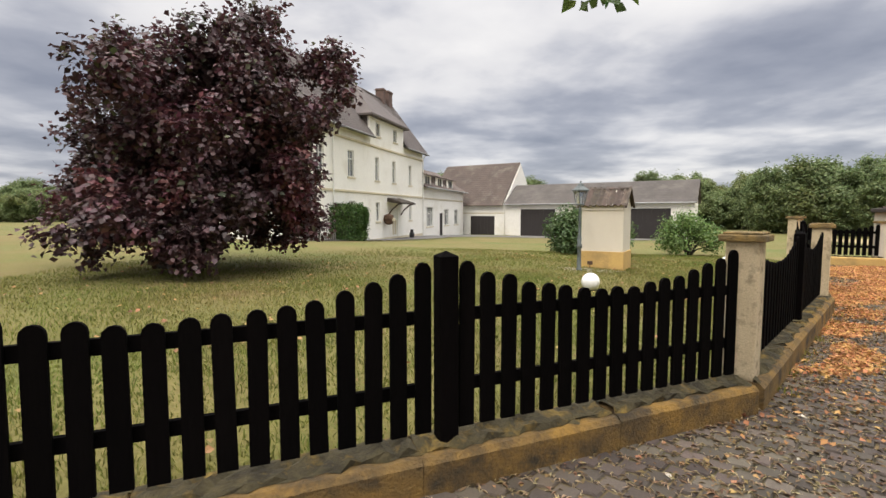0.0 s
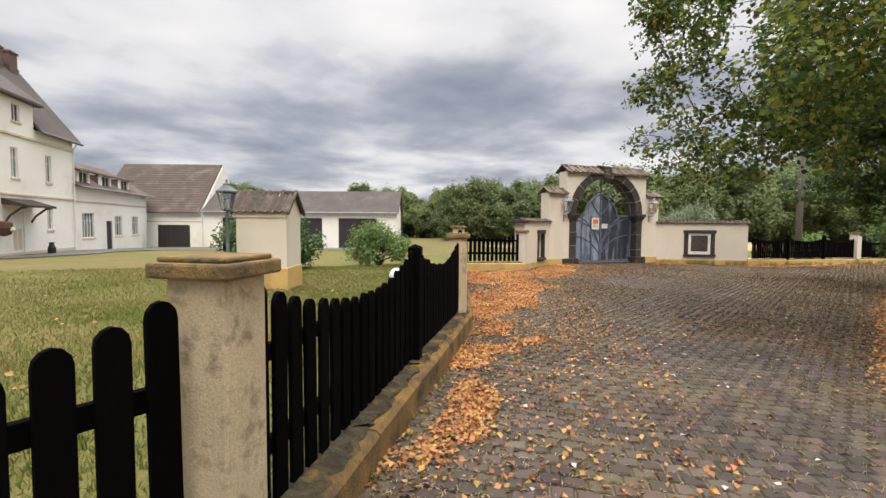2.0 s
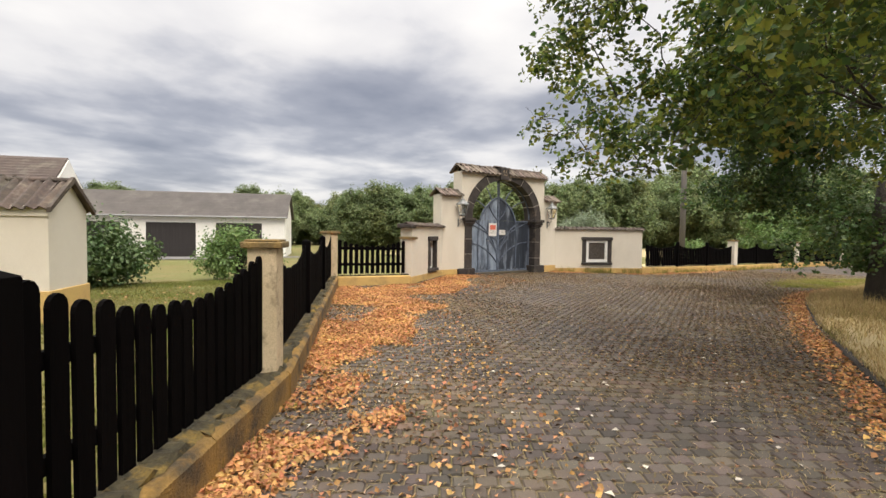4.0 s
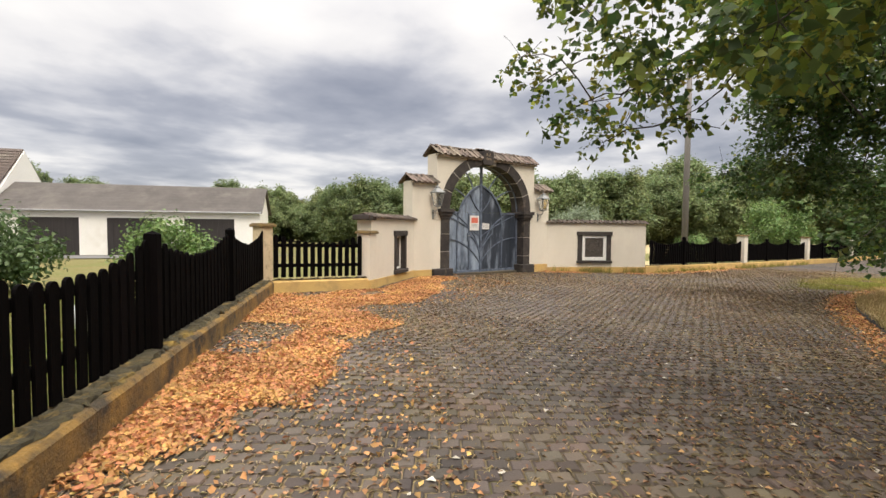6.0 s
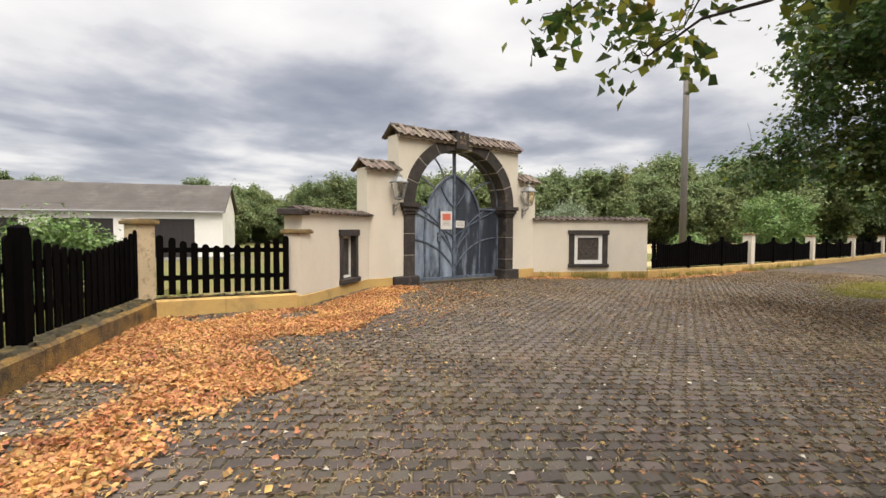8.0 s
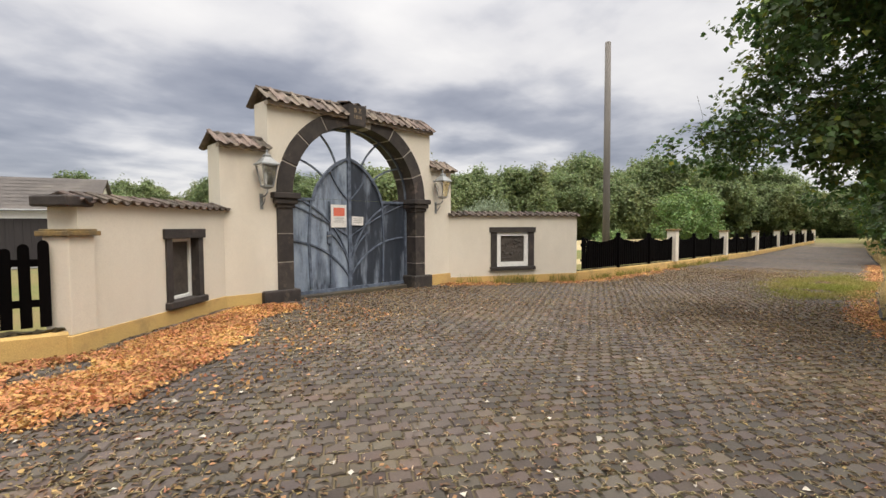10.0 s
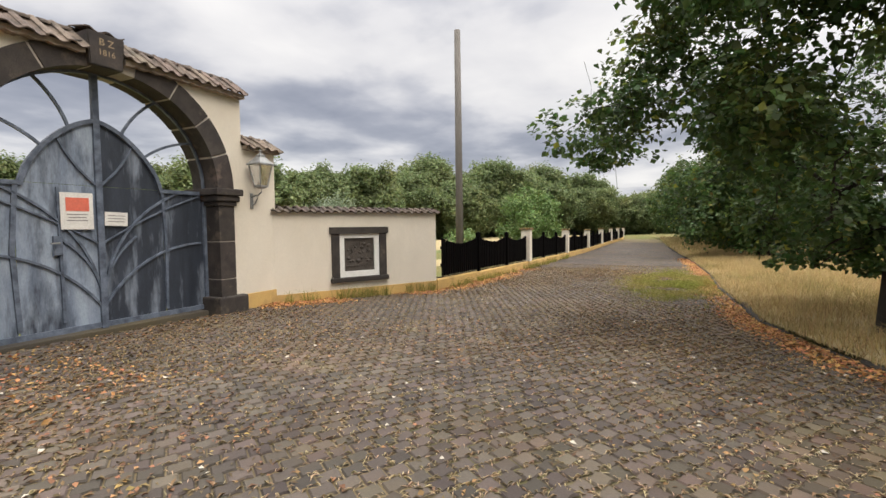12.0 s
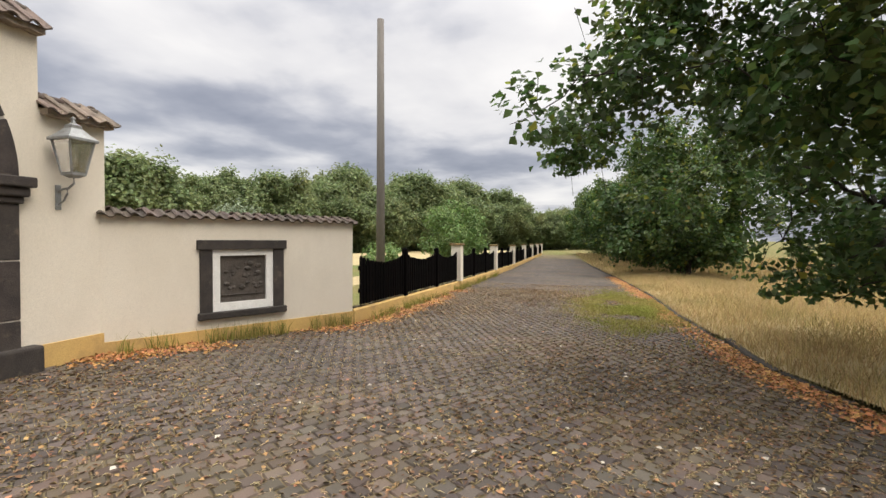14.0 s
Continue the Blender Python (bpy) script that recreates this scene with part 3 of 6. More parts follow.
G1 = "lawn fence"
plinth([P1 + Q * 8.3, P1, P2, P3], "fence_plinth", "weathered ochre concrete fence footing with mossy top", reach=0.215)
plinth([P3, W0 + Vector((-0.12, 0.0))], "fence_plinth", "bright ochre painted concrete fence footing", mat=M_YELLOW)
STOPS = (8.12, 5.34, 2.56, 0.0)             # posts of the run behind P1, measured back from the pillar
t = fence_run(P1 + Q * STOPS[0], P1, G1)
for s0, s1 in zip(STOPS, STOPS[1:]):
    a, b = P1 + Q * s0, P1 + Q * s1
    post(t, STOPS[0] - s0, ztop(a), 1.09)
    g0, g1 = STOPS[0] - s0 + 0.06, STOPS[0] - s1 - (0.03 if s1 == 0 else 0.07)
    panel(t, g0, g1, ztop(a), ztop(b), round((g1 - g0) / 0.1455), sag=0.24, tall=1.075)


def bays(a, b, n, group, count, sag=0.19, e0=0.17, e1=0.17, tall=1.0, stops=None):
    """Bays between two pillars, evenly split or with posts at the given lengths."""
    t = fence_run(a, b, group)
    ln = (b - a).length
    stops = stops or [ln * k / n for k in range(n + 1)]
    for k in range(n):
        s, e = a.lerp(b, stops[k] / ln), a.lerp(b, stops[k + 1] / ln)
        panel(t, stops[k] + (e0 if k == 0 else 0.06), stops[k + 1] - (e1 if k == n - 1 else 0.06), ztop(s), ztop(e), count, sag, tall)
        if k:
            post(t, stops[k], ztop(s), 1.09)


bays(P1, P2, 2, G1, 17, sag=0.25, e0=0.286, tall=1.09, stops=[0.0, 2.84, (P2 - P1).length])
bays(P2, P3, 3, G1, 17, sag=0.23, tall=1.06)
pillar(Vector((2.46, 3.775)), ztop(P1), 45, G1, w=0.118)
pillar(P2, ztop(P2), 52, G1)
pillar(P3, ztop(P3), 20, G1, w=0.14)
bays(P3, W0, 1, G1, 13, e1=0.22)

# fence along the road
G2 = "road fence"
ROADP = [F1 + (F2 - F1) * k for k in range(0, 7)]
plinth([W3 + Vector((0.02, 0.06))] + ROADP, "fence_plinth", "ochre-painted concrete footing of the road fence", step=2.6, mat=M_YELLOW)
d = F1 - W3
runs = [(W3 + d.normalized() * 0.05, F1)] + list(zip(ROADP, ROADP[1:]))
for a, b in runs:
    ang = math.degrees(math.atan2(b.y - a.y, b.x - a.x))
    bays(a, b, 3, G2, 17, sag=0.17)
    pillar(b, ztop(b), ang, G2, h=1.25, w=0.17, mat=M_RENDER)


# ---------------------------------------------------------------- gate and walls
def tile_mesh():
    """A pantile: an S-shaped sheet with thickness, 0.22 wide, unit long down the slope."""
    bm = bmesh.new()
    n = 8
    prof = [(-0.115 + 0.23 * i / n, 0.026 * math.sin(i / n * math.tau * 1.0 + 0.4)) for i in range(n + 1)]
    rows_ = []
    for y, dz in ((0.0, 0.0), (1.0, 0.0)):
        rows_.append(([bm.verts.new((x, y, z + 0.012)) for x, z in prof], [bm.verts.new((x, y, z - 0.006)) for x, z in prof]))
    (t0, b0), (t1, b1) = rows_
    for i in range(n):
        bm.faces.new((t0[i], t0[i + 1], t1[i + 1], t1[i]))
        bm.faces.new((b0[i + 1], b0[i], b1[i], b1[i + 1]))
        bm.faces.new((t0[i + 1], t0[i], b0[i], b0[i + 1]))
        bm.faces.new((t1[i], t1[i + 1], b1[i + 1], b1[i]))
    bm.faces.new((t0[0], t1[0], b1[0], b0[0]))
    bm.faces.new((t1[n], t0[n], b0[n], b1[n]))
    return mesh_of("tile", bm, M_TILE)


TILE = tile_mesh()
TILE_PALE = TILE.copy()
TILE_PALE.materials[0] = M_TILEPALE
bm = bmesh.new()
pr = [(0.075 * math.cos(a), 0.06 * math.sin(a)) for a in np.linspace(0, math.pi, 8)]
prism(bm, pr, 0.0, 0.36, axis="x")
RIDGE = mesh_of("ridge_tile", bm, M_TILE)


def tiled_coping(parent, x0, x1, z_eave, z_ridge, y_front, y_back, ridge=True, step=0.205, mesh=None):
    """A little pantiled roof on a wall top, in the parent's frame: x along, y back."""
    ym = (y_front + y_back) / 2
    n = max(1, round((x1 - x0) / step))
    for sgn, ye in ((1, y_front), (-1, y_back)):
        run = abs(ym - ye)
        sl = math.hypot(run, z_ridge - z_eave)
        pitch = math.degrees(math.atan2(z_ridge - z_eave, run))
        for k in range(n):
            x = x0 + (k + 0.5) * (x1 - x0) / n
            z = z_eave + random.uniform(-0.006, 0.01)
            m = pose(x, ye, z, 0, 0, 0 if sgn > 0 else 180) @ pose(0, 0, 0, pitch + random.uniform(-2, 2), 0, random.uniform(-2, 2))
            p = part("tile", mesh or TILE, None, parent, m=m)
            p.scale = ((x1 - x0) / n / 0.205, sl * random.uniform(0.98, 1.04), 1)
    if ridge:
        n = max(1, round((x1 - x0) / 0.34))
        for k in range(n):
            p = part("ridge_tile", RIDGE, None, parent, m=pose(x0 + k * (x1 - x0) / n, ym, z_ridge - 0.035 + random.uniform(-0.006, 0.006), 0, random.uniform(-1.2, 1.2), random.uniform(-1, 1)))
            p.scale = ((x1 - x0) / n / 0.345, 1, 1)


GM = pose(GO.x, GO.y, 0, 0, 0, GA)
gate_wall = thing("wall_gate", "cream-rendered gateway wall with basalt arch and tiled copings", "wall", GM, kind="structure")
CX, ZS, RI, HI = 2.18, 1.90, 1.55, 1.47
RO, HO = 1.85, 1.77
TH = 0.52


def arc(rx, rz_, a0, a1, n):
    return [(CX - rx * math.cos(a), ZS + rz_ * math.sin(a)) for a in np.linspace(a0, a1, n)]


outline = [(-0.66, -0.5), (-0.66, 2.70), (0.19, 2.70), (0.19, 3.56), (4.25, 3.56), (4.25, 2.70), (4.99, 2.70), (4.99, -0.5), (CX + RI + 0.02, -0.5)]
outline += arc(RI + 0.02, HI + 0.02, math.pi, 0, 33) + [(CX - RI - 0.02, -0.5)]
bm = prism(bmesh.new(), outline, 0, TH)
part("render", bm, M_RENDER, gate_wall)
# ochre foot band at both ends
for x0, x1 in ((-0.67, 0.015), (4.215, 5.0)):
    part("foot_band", box(bmesh.new(), x0, x1, -0.018, 0.05, -0.5, 0.09, 0.004), M_YELLOW, gate_wall, "ochre painted foot band")
# arch ring
nv = 9
mort = bmesh.new()
ring = arc(RO - 0.008, HO - 0.008, 0.0, math.pi, 40) + arc(RI, HI, math.pi, 0.0, 40)
prism(mort, ring, -0.035, TH + 0.03)
part("mortar", mort, M_MORTAR, gate_wall, "pale mortar joints")
for k in range(nv):
    if k == nv // 2:
        continue
    a0, a1 = math.pi * k / nv + 0.008, math.pi * (k + 1) / nv - 0.008
    bm = prism(bmesh.new(), arc(RO, HO, a0, a1, 6) + arc(RI - 0.006, HI - 0.006, a1, a0, 6), -0.05, TH + 0.05)
    bmesh.ops.bevel(bm, geom=[e for e in bm.edges if e.calc_length() > 0.3], offset=0.008, segments=1, affect="EDGES")
    part("arch_stone", bm, M_BASALT, gate_wall)
KX0 = 2.07
key = prism(bmesh.new(), [(KX0 - 0.20, ZS + HI - 0.02), (KX0 + 0.20, ZS + HI - 0.02), (KX0 + 0.225, 3.78), (KX0 - 0.225, 3.78)], -0.13, TH + 0.13)
bmesh.ops.bevel(key, geom=list(key.edges), offset=0.012, segments=2, affect="EDGES")
keystone = part("keystone", key, M_BASALT, gate_wall, "dark basalt keystone with carved initials and year")


def writing(txt, size, m, mat, name="inscription", label="", parent=None, depth=0.003):
    cu = bpy.data.curves.new(name, "FONT")
    cu.body, cu.size, cu.align_x, cu.align_y, cu.extrude = txt, size, "CENTER", "CENTER", depth
    tmp = bpy.data.objects.new(name, cu)
    me = bpy.data.meshes.new_from_object(tmp)
    bpy.data.objects.remove(tmp)
    me.materials.append(mat)
    ob = new(name, me)
    ob.parent = parent
    ob.matrix_basis = m
    return tagged(ob, label)


writing("B Z", 0.125, pose(KX0, -0.131, 3.66, 90, 0, 0), M_ENGRAVE, "initials", "pale carved initials", keystone)
writing("1816", 0.105, pose(KX0, -0.131, 3.53, 90, 0, 0), M_ENGRAVE, "year", "pale carved year", keystone)
for side, x0, x1 in ((-1, 0.33, 0.635), (1, 3.725, 4.03)):
    for z0, z1 in ((0.10, 0.40), (0.41, 1.03), (1.04, 1.63)) if side > 0 else ((0.10, 0.62), (0.63, 1.15), (1.16, 1.63)):
        part("jamb_stone", box(bmesh.new(), x0, x1, -0.05, TH + 0.04, z0, z1 - 0.004, 0.008), M_BASALT, gate_wall)
    part("mortar", box(bmesh.new(), x0 + 0.008, x1 - 0.008, -0.042, TH, 0.1, 1.63), M_MORTAR, gate_wall)
    cap = bmesh.new()
    box(cap, x0 - 0.03, x1 + 0.03, -0.08, TH + 0.06, 1.63, 1.70, 0.012)
    box(cap, x0 - 0.07, x1 + 0.07, -0.12, TH + 0.1, 1.70, 1.80, 0.02)
    box(cap, x0 - 0.11, x1 + 0.11, -0.16, TH + 0.14, 1.80, 1.91, 0.015)
    part("impost", cap, M_BASALT, gate_wall, "moulded basalt impost block")
    fx0, fx1 = (x0 - 0.31, x1 + 0.10) if side < 0 else (x0 - 0.10, x1 + 0.18)
    part("foot_stone", box(bmesh.new(), fx0, fx1, -0.13, TH + 0.1, -0.45, 0.11, 0.03), M_BASALT, gate_wall, "worn basalt foot stone")
tiled_coping(gate_wall, 0.12, KX0 - 0.23, 3.53, 3.83, -0.17, TH + 0.17, mesh=TILE_PALE)
tiled_coping(gate_wall, KX0 + 0.23, 4.28, 3.53, 3.83, -0.17, TH + 0.17, mesh=TILE_PALE)
tiled_coping(gate_wall, KX0 - 0.23, KX0 + 0.23, 3.79, 3.85, -0.10, TH + 0.10)


def mortar_bed(x0, x1, z):
    """Pale bedding under the eave tiles with a scalloped, uneven lower edge."""
    n = max(6, int((x1 - x0) / 0.025))
    xs = [x0 + (x1 - x0) * i / n for i in range(n + 1)]
    low = [(x, z - 0.045 - 0.02 * abs(math.sin(x * math.pi / 0.205)) + random.uniform(-0.006, 0.006)) for x in xs]
    bm = prism(bmesh.new(), low + [(x1, z + 0.012), (x0, z + 0.012)], -0.115, 0.02)
    part("mortar_bed", bm, M_BED, gate_wall, "pale scalloped mortar bed under the tiles")


mortar_bed(0.15, KX0 - 0.24, 3.53)
mortar_bed(KX0 + 0.24, 4.26, 3.53)
mortar_bed(-0.70, 0.17, 2.68)
mortar_bed(4.27, 5.03, 2.68)
tiled_coping(gate_wall, -0.74, 0.19, 2.66, 2.90, -0.16, TH + 0.16, mesh=TILE_PALE)
tiled_coping(gate_wall, 4.25, 5.07, 2.66, 2.90, -0.16, TH + 0.16, mesh=TILE_PALE)

# steel gate leaves
gate = thing("metal_gate", "closed double-leaf grey-blue steel gate with pointed top and wicket door", "gate", GM @ pose(0, 0.30, 0))
GC = 2.11
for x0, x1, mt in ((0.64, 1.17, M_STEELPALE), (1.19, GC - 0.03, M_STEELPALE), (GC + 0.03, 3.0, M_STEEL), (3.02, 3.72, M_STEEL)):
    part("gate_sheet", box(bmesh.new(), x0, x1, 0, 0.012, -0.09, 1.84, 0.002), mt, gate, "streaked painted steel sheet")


def pointed(x):
    """Height of the pointed crest over the gate."""
    e = abs(x - GC) / 0.86
    ogive = math.sqrt(max(0, 1 - ((e + 1.0) / 2.0) ** 2)) / math.sqrt(0.75)
    return 1.84 + 0.88 * (0.5 * ogive + 0.5 * (1 - min(1, e) ** 1.9))


xs = np.linspace(GC - 0.86, GC - 0.03, 14)
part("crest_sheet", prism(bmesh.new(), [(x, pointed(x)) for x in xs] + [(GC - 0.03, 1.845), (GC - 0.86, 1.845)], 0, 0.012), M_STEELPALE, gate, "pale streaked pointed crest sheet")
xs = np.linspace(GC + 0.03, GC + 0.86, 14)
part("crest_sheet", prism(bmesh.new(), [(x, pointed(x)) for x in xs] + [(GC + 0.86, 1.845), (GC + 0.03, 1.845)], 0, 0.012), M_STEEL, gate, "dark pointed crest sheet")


def bar(pts, w=0.022, dpt=0.02, y=-0.012, mat=None, name="bar"):
    """A flat bar along a line in the gate's plane."""
    bm = bmesh.new()
    pv = [Vector((p[0], 0, p[1])) for p in pts]
    rows_ = []
    for i, p in enumerate(pv):
        d = (pv[min(i + 1, len(pv) - 1)] - pv[max(i - 1, 0)]).normalized()
        n = Vector((-d.z, 0, d.x)) * w
        rows_.append([bm.verts.new(p + n + Vector((0, y - dpt, 0))), bm.verts.new(p - n + Vector((0, y - dpt, 0))), bm.verts.new(p - n + Vector((0, y + dpt, 0))), bm.verts.new(p + n + Vector((0, y + dpt, 0)))])
    for r0, r1 in zip(rows_, rows_[1:]):
        for k in range(4):
            bm.faces.new((r0[k], r0[(k + 1) % 4], r1[(k + 1) % 4], r1[k]))
    bm.faces.new(rows_[0])
    bm.faces.new(rows_[-1][::-1])
    return part(name, bm, mat or M_BAR, gate)


def bow(a, b, bulge, n=9):
    (x0, z0), (x1, z1) = a, b
    out = []
    for i in range(n):
        t = i / (n - 1)
        k = 4 * t * (1 - t) * bulge
        out.append((x0 + (x1 - x0) * t - (z1 - z0) * k, z0 + (z1 - z0) * t + (x1 - x0) * k))
    return out


bar([(GC, -0.1), (GC, ZS + HI - 0.01)], 0.04, 0.03, name="centre_post")
for x in (0.67, 3.70):
    bar([(x, -0.1), (x, 1.86)], 0.028, 0.025)
for x0, x1 in ((0.65, GC), (GC, 3.72)):
    bar([(x0, -0.05), (x1, -0.05)], 0.035, 0.02)
for x0, x1 in ((0.65, GC - 0.84), (GC + 0.84, 3.72)):
    bar([(x0, 1.83), (x1, 1.83)], 0.028, 0.025)
bar([(x, pointed(x)) for x in np.linspace(GC - 0.86, GC, 16)], 0.028, 0.028)
bar([(x, pointed(x)) for x in np.linspace(GC + 0.86, GC, 16)], 0.028, 0.028)
bar([(1.18, 0.02), (1.14, 1.0), (1.20, 1.83)], 0.026)
bar([(3.01, 0.02), (3.03, 1.0), (2.99, 1.83)], 0.020)
bar([(1.64, 0.06), (1.63, 1.80)], 0.016)
# curving ribs rise from the middle like leaf veins, and straps cross the sheets
for s in (-1, 1):
    bar(bow((GC, 0.18), (GC + s * 1.50, 1.02), 0.13 * s), 0.015)
    bar(bow((GC, 0.30), (GC + s * 1.10, 1.80), 0.14 * s), 0.015)
    bar(bow((GC, 0.22), (GC + s * 0.48, 1.15), 0.12 * s), 0.013)
    bar(bow((GC + s * 0.03, 1.86), (GC + s * 0.45, 2.42), -0.06 * s), 0.012)
    bar(bow((GC, 1.05), (GC + s * 1.5, 1.78), 0.03 * s), 0.010)
    # open fan of bars over the crest
    for e0, a in ((0.32, 60), (0.62, 30)):
        x0 = GC + s * e0
        x1, z1 = CX + s * RI * math.cos(radians(a)) * 0.99, ZS + HI * math.sin(radians(a)) * 0.99
        bar(bow((x0, pointed(x0)), (x1, z1), 0.07 * s), 0.018, 0.015)
    bar([(CX + s * RI * math.cos(a) * 0.985, ZS + HI * math.sin(a) * 0.985) for a in np.linspace(0, math.pi / 2, 14)], 0.018, 0.02)
lock = box(bmesh.new(), 1.55, 1.65, -0.05, -0.012, 0.93, 1.18, 0.006)
lock = part("lock_case", lock, M_BAR, gate, "grey steel lock case")
part("handle", tube(bmesh.new(), [(1.60, -0.05, 1.09), (1.60, -0.09, 1.09), (1.50, -0.095, 1.085)], 0.011), M_LAMP, lock, "worn lever handle")
sign = thing("warning_sign", "white warning board with faded red block wired to the gate", "sign", GM @ pose(1.83, 0.255, 1.50))
part("board", box(bmesh.new(), -0.19, 0.19, 0, 0.006, -0.24, 0.24, 0.002), M_SIGN, sign)
part("red_block", box(bmesh.new(), -0.13, 0.14, -0.003, -0.0005, 0.0, 0.175), M_SIGNRED, sign, "faded orange-red printed block")
for z, w in ((-0.05, 0.12), (-0.09, 0.10), (-0.13, 0.12)):
    part("text_bar", box(bmesh.new(), -w, w, -0.003, -0.0005, z, z + 0.014), M_PRINT, sign)
note = thing("paper_notice", "small white printed notice fixed to the gate", "notice", GM @ pose(2.31, 0.26, 1.40, 0, 2, 0))
part("sheet", box(bmesh.new(), -0.15, 0.15, 0, 0.004, -0.095, 0.095), M_SIGN, note)
for z in (0.04, 0.0, -0.04):
    part("text_bar", box(bmesh.new(), -0.11, 0.11, -0.003, -0.0005, z, z + 0.010), M_PRINT, note)
solid("gate_threshold", box(bmesh.new(), 0.62, 3.74, 0.16, 0.5, -0.5, -0.105, 0.01), M_PAVERP, "worn stone threshold strip beneath the gate", "threshold", GM)


def low_wall(a, b, name, z_top, th=0.36, n0=None, n1=None, nz0=0.0, nz1=0.0, label=""):
    """A rendered wall with a recess from n0 to n1, framed in basalt, a tile coping and an ochre foot."""
    d = b - a
    t = thing(name, label, "wall", pose(a.x, a.y, 0, 0, 0, math.degrees(math.atan2(d.y, d.x))), kind="structure")
    ln = d.length
    bm = bmesh.new()
    box(bm, 0, n0 + 0.03, 0, th, -0.5, z_top)
    box(bm, n1 - 0.03, ln, 0, th, -0.5, z_top)
    box(bm, n0 + 0.03, n1 - 0.03, 0, th, -0.5, nz0 + 0.03)
    box(bm, n0 + 0.03, n1 - 0.03, 0, th, nz1 - 0.03, z_top)
    box(bm, n0 + 0.03, n1 - 0.03, 0.16, th, nz0 + 0.03, nz1 - 0.03)
    bmesh.ops.remove_doubles(bm, verts=bm.verts, dist=0.0005)
    part("render", bm, M_RENDER, t)
    tiled_coping(t, -0.02, ln + 0.05, z_top + 0.0, z_top + 0.085, -0.09, th + 0.09, ridge=False, step=0.17)
    return t, ln


wl_l, ln = low_wall(W0, W1, "wall_left", 1.56, n0=1.37, n1=2.2, nz0=0.12, nz1=1.25, label="cream-rendered low wall with a basalt-framed niche")
part("foot_band", box(bmesh.new(), -0.03, ln, -0.018, 0.05, -0.5, 0.10, 0.004), M_YELLOW, wl_l, "ochre painted foot band")
wl_r, ln_r = low_wall(W2, W3, "wall_right", 1.56, n0=1.15, n1=2.40, nz0=0.11, nz1=1.25, label="cream-rendered low wall with a framed relief niche")
part("foot_band", box(bmesh.new(), -0.35, ln_r, -0.018, 0.05, -0.5, -0.03, 0.004), M_YELLOW, wl_r, "ochre painted foot band")


def niche(parent, x0, x1, z0, z1, jw, plate):
    part("lintel", box(bmesh.new(), x0 - 0.04, x1 + 0.04, -0.05, 0.16, z1 - 0.14, z1, 0.01), M_BASALT, parent, "dark basalt lintel")
    part("sill", box(bmesh.new(), x0 - 0.03, x1 + 0.03, -0.08, 0.16, z0, z0 + 0.10, 0.015), M_BASALT, parent, "dark basalt sill")
    for a, b in ((x0, x0 + jw), (x1 - jw, x1)):
        part("niche_jamb", box(bmesh.new(), a, b, -0.03, 0.16, z0 + 0.10, z1 - 0.14, 0.008), M_BASALT, parent)
    a, b, c, e = x0 + jw, x1 - jw, z0 + 0.10, z1 - 0.14
    if plate:
        f = bmesh.new()
        box(f, a, a + 0.11, -0.0, 0.15, c, e)
        box(f, b - 0.11, b, -0.0, 0.15, c, e)
        box(f, a + 0.11, b - 0.11, 0.0, 0.15, e - 0.09, e)
        box(f, a + 0.11, b - 0.11, 0.0, 0.15, c, c + 0.12)
        part("white_surround", f, M_WHITE, parent, "white painted inner surround")
        pl = thing("relief_plaque", "dark bronze relief plaque set in a white surround", "plaque", parent.matrix_basis @ pose(0, 0.04, 0))
        g = bmesh.new()
        box(g, a + 0.11, b - 0.11, 0.0, 0.03, c + 0.12, e - 0.09, 0.004)
        part("plate", g, M_BRONZE, pl)
        g = bmesh.new()
        box(g, a + 0.13, b - 0.13, -0.015, 0.0, c + 0.22, c + 0.235, 0.003)
        rr = random.Random(4)
        for _ in range(26):
            x, z, r = rr.uniform(a + 0.18, b - 0.18), rr.uniform(c + 0.29, e - 0.17), rr.uniform(0.015, 0.045)
            lathe_b = bmesh.new()
            bmesh.ops.create_icosphere(lathe_b, subdivisions=1, radius=r)
            f = bmesh.new()
            append(f, lathe_b, Matrix.Translation((x, 0.0, z)) @ Matrix.Diagonal((1.4, 0.45, 1, 1)))
            part("relief_boss", f, M_BRONZE, pl, smooth=True)
        part("relief_ledge", g, M_BRONZE, pl)
    else:
        win = thing("window_1", "narrow dark window with white frame deep in the niche", "window", parent.matrix_basis @ pose(0, 0.10, 0), kind="structure")
        part("pane", box(bmesh.new(), a + 0.05, b - 0.05, 0.03, 0.036, c + 0.05, e - 0.05), M_BRONZE, win, "dark pane")
        f = bmesh.new()
        for q in ((a, a + 0.05, c, e), (b - 0.05, b, c, e), (a + 0.05, b - 0.05, c, c + 0.05), (a + 0.05, b - 0.05, e - 0.05, e)):
            box(f, q[0], q[1], 0.0, 0.05, q[2], q[3], 0.004)
        part("window_frame", f, M_WHITE, win, "white painted frame")


niche(wl_l, 1.37, 2.2, 0.12, 1.25, 0.12, False)
niche(wl_r, 1.15, 2.40, 0.11, 1.25, 0.17, True)
